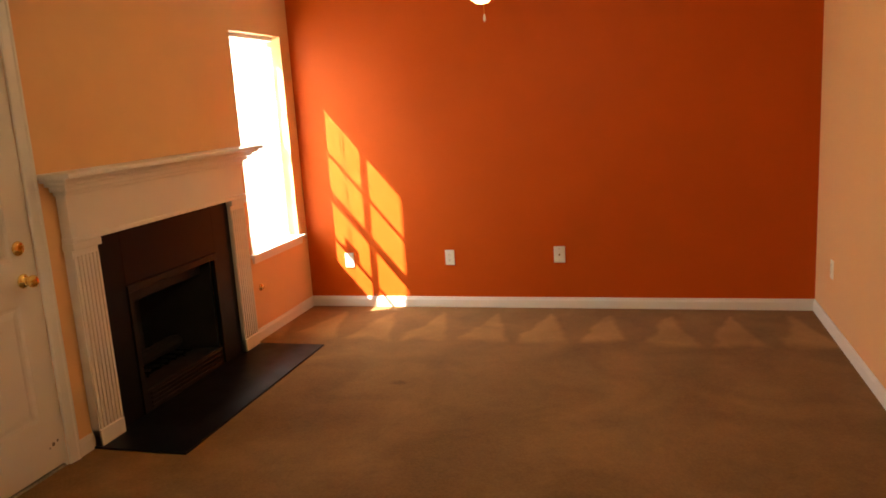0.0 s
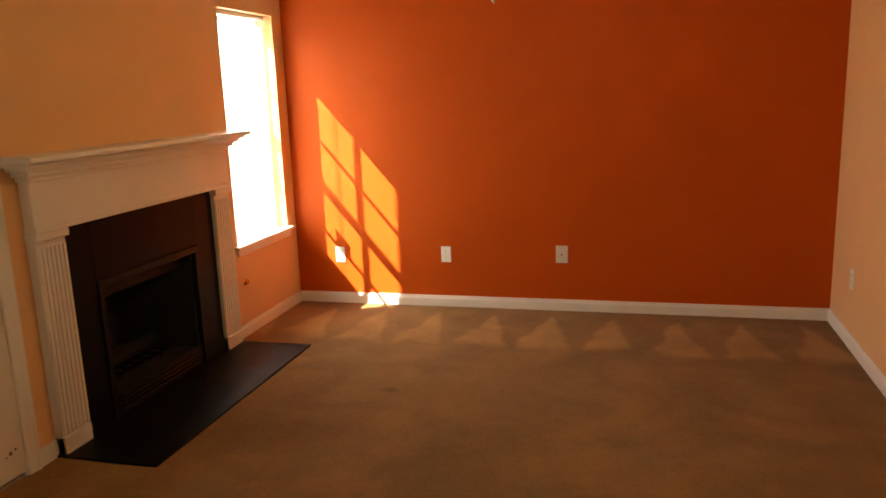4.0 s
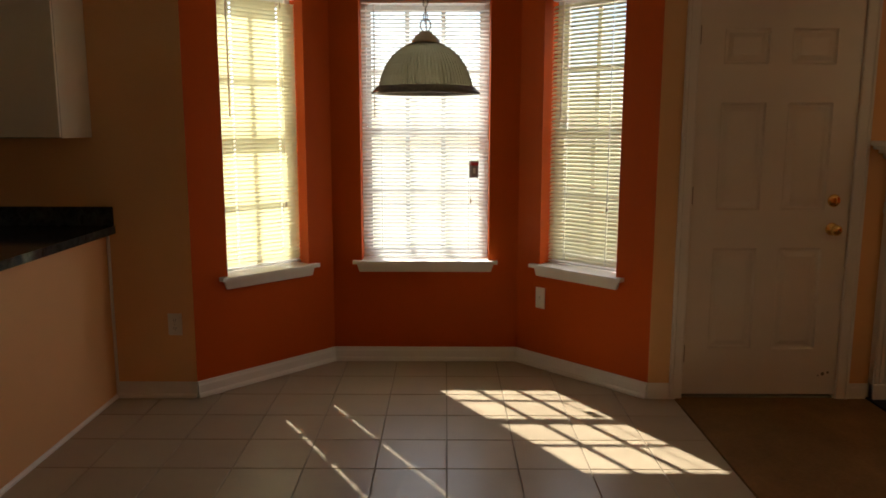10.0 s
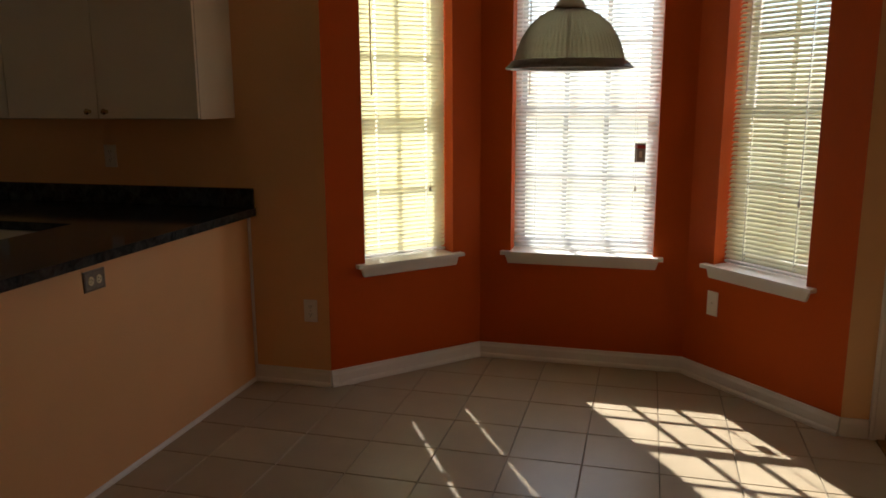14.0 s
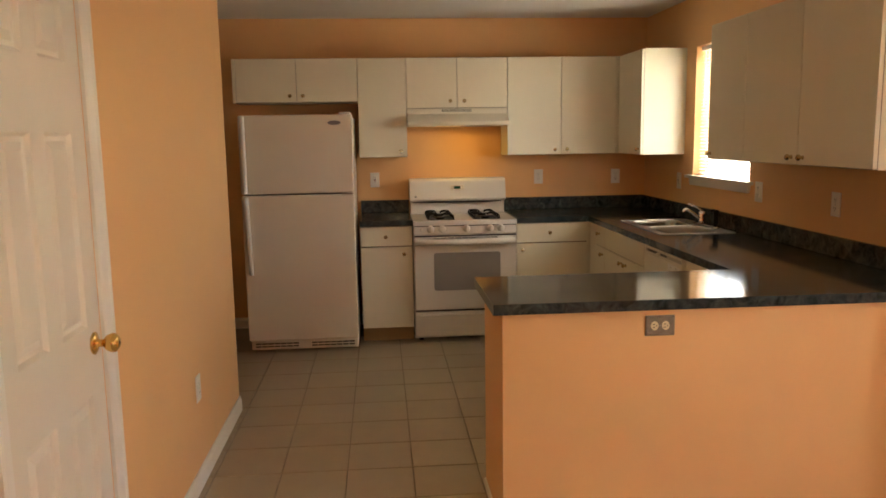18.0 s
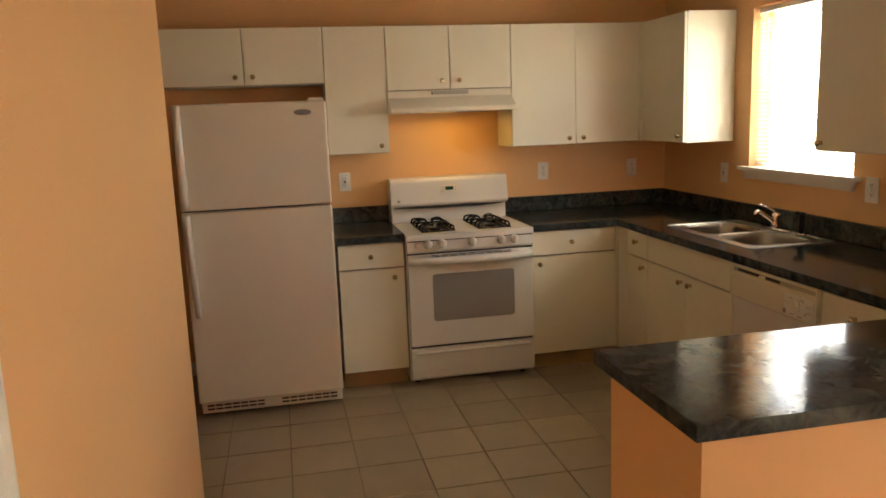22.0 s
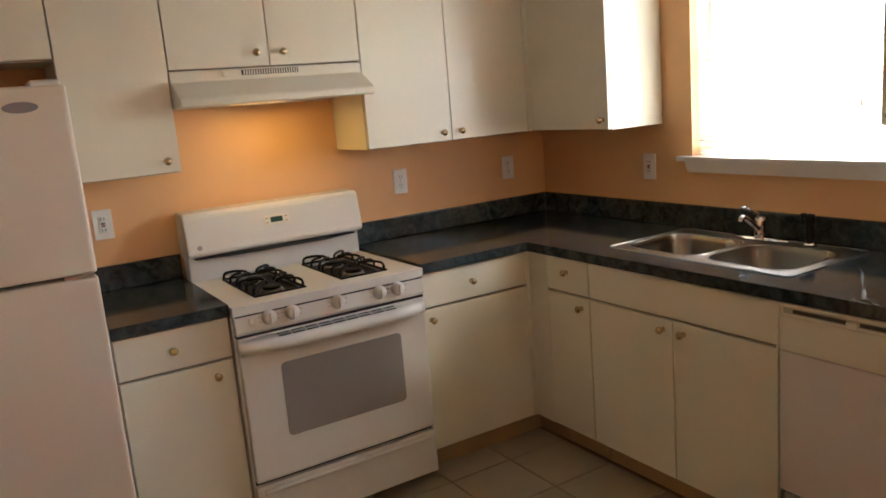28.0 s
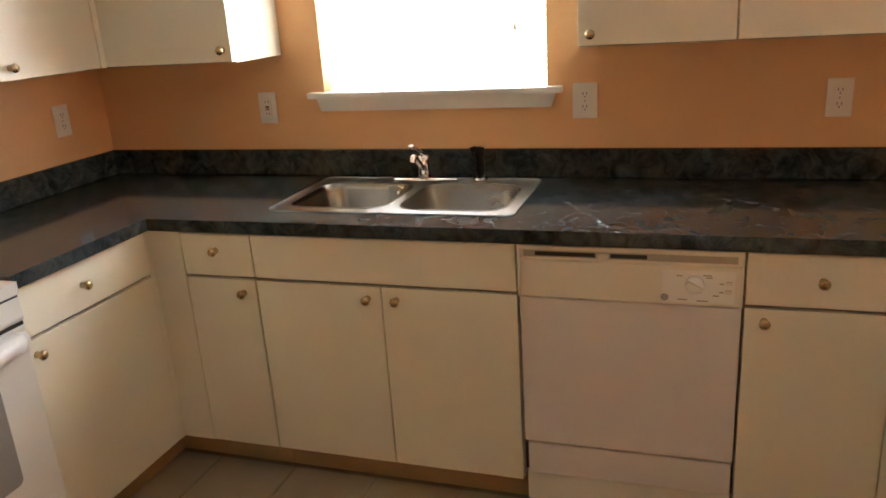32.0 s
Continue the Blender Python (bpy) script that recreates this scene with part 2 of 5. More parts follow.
def counter_material():
    """Dark blue-green and brown laminate with cloudy, streaked stone mottling, half gloss."""
    m = bpy.data.materials.new("dark_stone_laminate")
    m.use_nodes = True
    n, l = m.node_tree.nodes, m.node_tree.links
    b = n["Principled BSDF"]
    geo = n.new("ShaderNodeNewGeometry")

    def cloud(scale, detail, distort, rough=0.6):
        t = n.new("ShaderNodeTexNoise")
        t.inputs["Scale"].default_value, t.inputs["Detail"].default_value = scale, detail
        t.inputs["Distortion"].default_value, t.inputs["Roughness"].default_value = distort, rough
        l.new(geo.outputs["Position"], t.inputs["Vector"])
        return t

    a, c = cloud(17, 8, 1.1, 0.68), cloud(5.0, 4, 0.8)
    ramp = n.new("ShaderNodeValToRGB")
    e = ramp.color_ramp.elements
    e[0].position, e[0].color = 0.37, (0.016, 0.019, 0.019, 1)
    e[1].position, e[1].color = 0.74, (0.082, 0.096, 0.092, 1)
    for at, colour in ((0.49, (0.037, 0.044, 0.044, 1)), (0.60, (0.056, 0.066, 0.064, 1))):
        e.new(at).color = colour
    l.new(a.outputs["Fac"], ramp.inputs["Fac"])
    warm = n.new("ShaderNodeMixRGB")
    warm.blend_type = "ADD"
    warm.inputs["Color2"].default_value = (0.030, 0.021, 0.014, 1)
    st = n.new("ShaderNodeMapRange")
    st.inputs["From Min"].default_value, st.inputs["From Max"].default_value = 0.47, 0.66
    l.new(c.outputs["Fac"], st.inputs["Value"])
    l.new(st.outputs["Result"], warm.inputs["Fac"])
    l.new(ramp.outputs["Color"], warm.inputs["Color1"])
    l.new(warm.outputs["Color"], b.inputs["Base Color"])
    b.inputs["Specular IOR Level"].default_value = 0.15
    b.inputs["Roughness"].default_value = 0.10
    return m


def slat_material(name, colour, through_share):
    """Thin vinyl slat that lets part of the sun glow through."""
    m = bpy.data.materials.new(name)
    m.use_nodes = True
    n, l = m.node_tree.nodes, m.node_tree.links
    out = n["Material Output"]
    d, t, mix = n.new("ShaderNodeBsdfDiffuse"), n.new("ShaderNodeBsdfTranslucent"), n.new("ShaderNodeMixShader")
    d.inputs["Color"].default_value = t.inputs["Color"].default_value = (*colour, 1)
    mix.inputs["Fac"].default_value = through_share
    l.new(d.outputs[0], mix.inputs[1])
    l.new(t.outputs[0], mix.inputs[2])
    l.new(mix.outputs[0], out.inputs["Surface"])
    n.remove(n["Principled BSDF"])
    return m


def glass_material(name, tint=(1, 1, 1), rough=0.0):
    m = bpy.data.materials.new(name)
    m.use_nodes = True
    n, l = m.node_tree.nodes, m.node_tree.links
    out = n["Material Output"]
    tr, gl, mix = n.new("ShaderNodeBsdfTransparent"), n.new("ShaderNodeBsdfGlossy"), n.new("ShaderNodeMixShader")
    tr.inputs["Color"].default_value = (*tint, 1)
    gl.inputs["Roughness"].default_value = rough
    mix.inputs["Fac"].default_value = 0.045
    l.new(tr.outputs[0], mix.inputs[1])
    l.new(gl.outputs[0], mix.inputs[2])
    l.new(mix.outputs[0], out.inputs["Surface"])
    n.remove(n["Principled BSDF"])
    return m


def glow_material(name, colour, strength):
    m = bpy.data.materials.new(name)
    m.use_nodes = True
    b = m.node_tree.nodes["Principled BSDF"]
    b.inputs["Base Color"].default_value = (*colour, 1)
    b.inputs["Emission Color"].default_value = (*colour, 1)
    b.inputs["Emission Strength"].default_value = strength
    return m


CARPET, COUNTER = carpet_material(), counter_material()
SLAT = slat_material("white_blind_slat", (0.90, 0.90, 0.88), 0.62)
# Slat tones that carry the north blind's shade and the south blind's sun glow.
SLAT_SHADE = slat_material("shaded_blind_slat", (0.80, 0.78, 0.60), 0.24)
SLAT_SUNLIT = slat_material("sunlit_blind_slat", (0.90, 0.88, 0.70), 0.46)
PANE = glass_material("window_glass")
GLOBE = glow_material("lit_opal_glass", (1.0, 0.72, 0.25), 0.3)
SHADE_IN = slat_material("ribbed_lamp_glass", (0.44, 0.39, 0.28), 0.6)
sn, sl = SHADE_IN.node_tree.nodes, SHADE_IN.node_tree.links
clear, sheen, m1, m2 = sn.new("ShaderNodeBsdfTransparent"), sn.new("ShaderNodeBsdfGlossy"), sn.new("ShaderNodeMixShader"), sn.new("ShaderNodeMixShader")
clear.inputs["Color"].default_value = (0.56, 0.52, 0.39, 1)
sheen.inputs["Roughness"].default_value = 0.22
m1.inputs["Fac"].default_value, m2.inputs["Fac"].default_value = 0.5, 0.12
sl.new(sn["Mix Shader"].outputs[0], m1.inputs[1])
sl.new(clear.outputs[0], m1.inputs[2])
sl.new(m1.outputs[0], m2.inputs[1])
sl.new(sheen.outputs[0], m2.inputs[2])
sl.new(m2.outputs[0], sn["Material Output"].inputs["Surface"])


# ---- building blocks ----
def box(bm, x0, y0, z0, x1, y1, z1, bevel=0.0, seg=1):
    """A block into bm, with its edges rounded by bevel."""
    made = bmesh.ops.create_cube(bm, size=1.0)["verts"]
    for v in made:
        v.co = Vector(((x0 + x1) / 2 + v.co.x * (x1 - x0), (y0 + y1) / 2 + v.co.y * (y1 - y0), (z0 + z1) / 2 + v.co.z * (z1 - z0)))
    if bevel:
        edges = list({e for v in made for e in v.link_edges})
        bmesh.ops.bevel(bm, geom=edges, offset=bevel, segments=seg, affect="EDGES", profile=0.6)
    return bm


def block(x0, y0, z0, x1, y1, z1, bevel=0.0, seg=1):
    return box(bmesh.new(), x0, y0, z0, x1, y1, z1, bevel, seg)


def turned(profile, n=24, axis="Z", at=(0, 0, 0), bm=None):
    """A lathe body: rows of (radius, height) along an axis from the point at."""
    bm = bm or bmesh.new()
    rings = []
    for r, h in profile:
        ring = []
        for i in range(n):
            a = 2 * math.pi * i / n
            c, s = r * math.cos(a), r * math.sin(a)
            p = {"Z": (c, s, h), "Y": (c, h, s), "X": (h, c, s)}[axis]
            ring.append(bm.verts.new(Vector(p) + Vector(at)))
        rings.append(ring)
    for a, c in zip(rings, rings[1:]):
        for i in range(n):
            bm.faces.new((a[i], a[(i + 1) % n], c[(i + 1) % n], c[i]))
    if profile[0][0] > 1e-4:
        bm.faces.new(rings[0][::-1])
    if profile[-1][0] > 1e-4:
        bm.faces.new(rings[-1])
    bmesh.ops.remove_doubles(bm, verts=bm.verts[:], dist=1e-5)
    bmesh.ops.recalc_face_normals(bm, faces=bm.faces[:])
    return bm


def sweep(points, radius, n=8, bm=None, closed=False):
    """A round bar along a line of points."""
    bm = bm or bmesh.new()
    pts = [Vector(p) for p in points]
    rings = []
    for i, p in enumerate(pts):
        if closed:
            d = pts[(i + 1) % len(pts)] - pts[i - 1]
        else:
            d = pts[min(i + 1, len(pts) - 1)] - pts[max(i - 1, 0)]
        d.normalize()
        ref = Vector((0, 0, 1)) if abs(d.z) < 0.9 else Vector((1, 0, 0))
        u = d.cross(ref).normalized()
        w = d.cross(u)
        rings.append([bm.verts.new(p + radius * (math.cos(2 * math.pi * k / n) * u + math.sin(2 * math.pi * k / n) * w)) for k in range(n)])
    pairs = list(zip(rings, rings[1:])) + ([(rings[-1], rings[0])] if closed else [])
    for a, c in pairs:
        for k in range(n):
            bm.faces.new((a[k], a[(k + 1) % n], c[(k + 1) % n], c[k]))
    if not closed:
        bm.faces.new(rings[0][::-1])
        bm.faces.new(rings[-1])
    bmesh.ops.recalc_face_normals(bm, faces=bm.faces[:])
    return bm


def rounded_line(points, turns=2):
    """The same open line with its corners cut round."""
    pts = [Vector(p) for p in points]
    for _ in range(turns):
        out = [pts[0]]
        for a, c in zip(pts, pts[1:]):
            out += [a * 0.75 + c * 0.25, a * 0.25 + c * 0.75]
        pts = out + [pts[-1]]
    return pts


def prism(outline, depth0, depth1, plane="XZ", bm=None, bevel=0.0):
    """An outline of (u, w) points pushed from depth0 to depth1. plane XZ: depth along y; XY: along z; YZ: along x."""
    bm = bm or bmesh.new()

    def put(u, w, d):
        return {"XZ": (u, d, w), "XY": (u, w, d), "YZ": (d, u, w)}[plane]

    a = [bm.verts.new(put(u, w, depth0)) for u, w in outline]
    c = [bm.verts.new(put(u, w, depth1)) for u, w in outline]
    faces = [bm.faces.new(a), bm.faces.new(c[::-1])]
    k = len(outline)
    for i in range(k):
        faces.append(bm.faces.new((a[i], c[i], c[(i + 1) % k], a[(i + 1) % k])))
    bmesh.ops.recalc_face_normals(bm, faces=faces)
    if bevel:
        bmesh.ops.bevel(bm, geom=list({e for f in faces for e in f.edges}), offset=bevel, segments=2, affect="EDGES")
    return bm


def slab(xs, ys, z0, z1, keep, nose=0.0, bm=None):
    """A board of grid cells; keep(i, j) tells which stand. nose rounds its upper outer edge."""
    bm = bm or bmesh.new()
    nx, ny = len(xs) - 1, len(ys) - 1
    has = lambda i, j: 0 <= i < nx and 0 <= j < ny and keep(i, j)  # noqa: E731
    cache = {}

    def v(i, j, z):
        if (i, j, z) not in cache:
            cache[i, j, z] = bm.verts.new((xs[i], ys[j], z))
        return cache[i, j, z]

    rim = []
    for i in range(nx):
        for j in range(ny):
            if not has(i, j):
                continue
            bm.faces.new((v(i, j, z1), v(i + 1, j, z1), v(i + 1, j + 1, z1), v(i, j + 1, z1)))
            bm.faces.new((v(i, j, z0), v(i, j + 1, z0), v(i + 1, j + 1, z0), v(i + 1, j, z0)))
            for di, dj, p, q in ((-1, 0, (i, j + 1), (i, j)), (1, 0, (i + 1, j), (i + 1, j + 1)), (0, -1, (i, j), (i + 1, j)), (0, 1, (i + 1, j + 1), (i, j + 1))):
                if not has(i + di, j + dj):
                    f = bm.faces.new((v(*p, z0), v(*q, z0), v(*q, z1), v(*p, z1)))
                    rim += [e for e in f.edges if e.verts[0].co.z == z1 and e.verts[1].co.z == z1]
    bmesh.ops.recalc_face_normals(bm, faces=bm.faces[:])
    if nose:
        bmesh.ops.bevel(bm, geom=rim, offset=nose, segments=3, affect="EDGES")
    return bm


def mesh_object(name, bm, material, smooth=False):
    me = bpy.data.meshes.new(name)
    bm.to_mesh(me)
    bm.free()
    me.materials.append(material)
    if smooth:
        for p in me.polygons:
            p.use_smooth = True
    return new(name, me)


def part(name, bm, material, parent, label="", smooth=False):
    ob = mesh_object(name, bm, material, smooth)
    ob.parent = parent
    if label:
        tagged(ob, label)
    return ob


def again(ob, name, parent, m):
    """One more piece on the same mesh."""
    o = new(name, ob.data)
    o.parent = parent
    o.matrix_basis = m
    return o


def thing(name, m, label, category, group="", kind=""):
    e = new(name)
    e.empty_display_size = 0.1
    e.matrix_world = m
    return tagged(e, label, category, group, kind)


def structure(name, bm, material, label="", m=None, smooth=False):
    ob = mesh_object(name, bm, material, smooth)
    if m is not None:
        ob.matrix_world = m
    return tagged(ob, label, "", "", "structure")


def wall(name, m, length, height, thick, openings, material, label):
    """A wall whose room face is local y = 0, from local x = 0 to length, with openings (x0, x1, z0, z1) right through."""
    bm = bmesh.new()
    cuts = sorted({0.0, length, *[o[0] for o in openings], *[o[1] for o in openings]})
    for a, c in zip(cuts, cuts[1:]):
        here = sorted((o[2], o[3]) for o in openings if o[0] <= a + 1e-6 and o[1] >= c - 1e-6)
        z = -0.06
        for lo, hi in here:
            if lo > z + 0.001:
                box(bm, a, -thick, z, c, 0, lo)
            z = hi
        if z < height - 0.001:
            box(bm, a, -thick, z, c, 0, height)
    bmesh.ops.remove_doubles(bm, verts=bm.verts[:], dist=1e-5)
    return structure(name, bm, material, label, m)

# ---- structure ----
NORTH, EAST, TOP = 10.04, 3.715, 2.43
BAY_X, BAY_S0, BAY_S1, BAY_N1, BAY_N0 = -0.66, 3.905, 4.54, 5.65, 6.285
ANGLED = math.hypot(BAY_X, BAY_S1 - BAY_S0)
ANGLED_N = math.hypot(BAY_X, BAY_N0 - BAY_N1)
SLANT = -math.degrees(math.atan2(BAY_S1 - BAY_S0, -BAY_X))
WEST_TURN = -90
THICK = 0.19

# west wall, kitchen stretch: local x runs south from y = BAY_S0
KWIN = (0.995, 1.817, 1.22, 2.09)
wall("wall_west_kitchen", pose(0, BAY_S0, 0, 0, 0, WEST_TURN), BAY_S0, TOP, THICK, [(BAY_S0 - KWIN[1], BAY_S0 - KWIN[0], KWIN[2], KWIN[3])], PEACH, "peach painted plaster wall behind the kitchen sink")
# west wall, living stretch: local x runs south from y = NORTH
DOOR_Y = (6.463, 7.272)
LWIN = (9.168, 9.896, 0.608, 2.10)
FIRE = (7.808, 8.668, 0.0, 0.72)
wall("wall_west_living", pose(0, NORTH, 0, 0, 0, WEST_TURN), NORTH - BAY_N0, TOP, THICK,
     [(NORTH - LWIN[1], NORTH - LWIN[0], LWIN[2], LWIN[3]), (NORTH - FIRE[1], NORTH - FIRE[0], FIRE[2] - 0.06, FIRE[3]), (NORTH - DOOR_Y[1], NORTH - DOOR_Y[0], -0.06, 2.05)], PEACH, "peach painted plaster wall with the fireplace")
wall("wall_north", pose(-THICK, NORTH, 0, 0, 0, 180) @ pose(-EAST - 2 * THICK, 0, 0), EAST + 2 * THICK, TOP, THICK, [], RED, "burnt orange red accent wall")
wall("wall_east", pose(EAST, 6.5, 0, 0, 0, 90), NORTH - 6.5, TOP, 0.12, [], PEACH, "peach painted living room side wall")
wall("wall_south", pose(-THICK, 0, 0), 5.3, TOP, THICK, [], PEACH, "peach painted kitchen end wall")
# bay: two slanting walls and the middle one
BW = (4.713, 5.475, 0.62, 2.152)
wall("wall_bay_middle", pose(BAY_X, BAY_N1, 0, 0, 0, WEST_TURN), BAY_N1 - BAY_S1, TOP, THICK, [(BAY_N1 - BW[1], BAY_N1 - BW[0], BW[2], BW[3])], RED, "burnt orange red bay wall")
AW_S = (0.18, 0.71)
AW_N = (0.22, 0.745)
wall("wall_bay_south", pose(BAY_X, BAY_S1, 0, 0, 0, SLANT), ANGLED, TOP, THICK, [(AW_S[0], AW_S[1], 0.62, 2.145)], RED, "burnt orange red slanting bay wall")
wall("wall_bay_north", pose(0, BAY_N0, 0, 0, 0, -90 - math.degrees(math.atan2(-BAY_X, BAY_N0 - BAY_N1))), ANGLED_N, TOP, THICK, [(AW_N[0], AW_N[1], 0.62, 2.14)], RED, "burnt orange red slanting bay wall")
# pantry block east of the kitchen and the hall that closes the plan
PAN_X, PAN_S, PAN_N = 2.995, 1.945, 4.60
CLOSET = (3.93, 4.533)
wall("wall_pantry", pose(PAN_X, PAN_S, 0, 0, 0, 90), PAN_N - PAN_S, TOP, 0.12, [(CLOSET[0] - PAN_S, CLOSET[1] - PAN_S, -0.06, 2.05)], PEACH, "peach painted partition beside the closet door")
wall("wall_pantry_south", pose(5.14, PAN_S, 0, 0, 0, 180), 2.08, TOP, 0.0999, [], PEACH, "peach painted partition end")
wall("wall_pantry_north", pose(PAN_X + 0.12, PAN_N, 0), 2.08, TOP, 0.12, [], PEACH, "peach painted hall side wall")
wall("wall_hall_east", pose(5.14, 0, 0, 0, 0, 90), 6.5, TOP, 0.12, [], PEACH, "peach painted hall end wall")
wall("wall_hall_north", pose(5.14, 6.5, 0, 0, 0, 180), 5.14 - EAST - 0.12, TOP, 0.12, [], PEACH, "peach painted hall wall")

structure("ceiling", prism([(-THICK, -THICK), (5.26, -THICK), (5.26, NORTH + THICK), (-THICK, NORTH + THICK), (-THICK, BAY_N0 + 0.06), (BAY_X - THICK, BAY_N1 + 0.06), (BAY_X - THICK, BAY_S1 - 0.06), (-THICK, BAY_S0 - 0.06)], TOP, TOP + 0.12, "XY"), CEILING, "flat off-white textured ceiling")
structure("floor", block(-0.9, -0.2, -0.10, 5.4, 6.426, -0.008), GROUT, "beige ceramic tile floor with darker grout")
structure("carpet", slab([0.0, EAST], [6.43, NORTH], -0.1, 0.004, lambda i, j: True, 0.004), CARPET, "tan cut pile carpet with vacuum marks")
structure("carpet_hall", block(EAST, 6.43, -0.1, 5.3, 10.2, -0.002), CARPET, "tan carpet")
structure("ground", block(-60, -60, -0.5, 60, 60, -0.3), GROUND, "lawn outside")


def base_run(name, a, c, h=0.078, shoe=False):
    """A baseboard from a to c, on the left of that way seen from above."""
    d = Vector((c[0] - a[0], c[1] - a[1], 0))
    ang = math.degrees(math.atan2(d.y, d.x))
    if shoe:
        bm = prism([(0, -0.01), (0.026, -0.01), (0.025, 0.006), (0.021, 0.013), (0.014, 0.017), (0.013, h * 0.70), (0.009, h * 0.84), (0.007, h), (0, h)], 0, d.length, "YZ")
        return structure(name, bm, TRIM, "white painted baseboard with shoe moulding", pose(a[0], a[1], 0.006, 0, 0, ang))
    bm = prism([(0, -0.01), (0.013, -0.01), (0.013, h * 0.70), (0.009, h * 0.84), (0.007, h), (0, h)], 0, d.length, "YZ")
    return structure(name, bm, TRIM, "white painted baseboard", pose(a[0], a[1], 0.006, 0, 0, ang))


base_run("baseboard_north", (EAST, NORTH), (0, NORTH))
bpy.data.objects["baseboard_north"].matrix_world = pose(EAST, NORTH, 0.006, 0, 0, 180)
base_run("baseboard_east", (EAST, 6.5), (EAST, NORTH))
base_run("baseboard_living_a", (0, NORTH), (0, 9.05))
base_run("baseboard_living_b", (0, 7.448), (0, 7.34))
base_run("baseboard_pier_door", (0, 6.396), (0, BAY_N0))
base_run("baseboard_bay_north", (0, BAY_N0), (BAY_X, BAY_N1), shoe=True)
base_run("baseboard_bay_middle", (BAY_X, BAY_N1), (BAY_X, BAY_S1), shoe=True)
base_run("baseboard_bay_south", (BAY_X, BAY_S1), (0, BAY_S0), shoe=True)
base_run("baseboard_pier_kitchen", (0, BAY_S0), (0, 3.494), shoe=True)
base_run("baseboard_pantry", (PAN_X, PAN_S), (PAN_X, CLOSET[0] - 0.065))
base_run("baseboard_pantry_end", (5.0, PAN_S), (PAN_X, PAN_S))
base_run("baseboard_pantry_north", (PAN_X, PAN_N), (5.0, PAN_N))
base_run("baseboard_south", (2.33, 0), (5.0, 0))


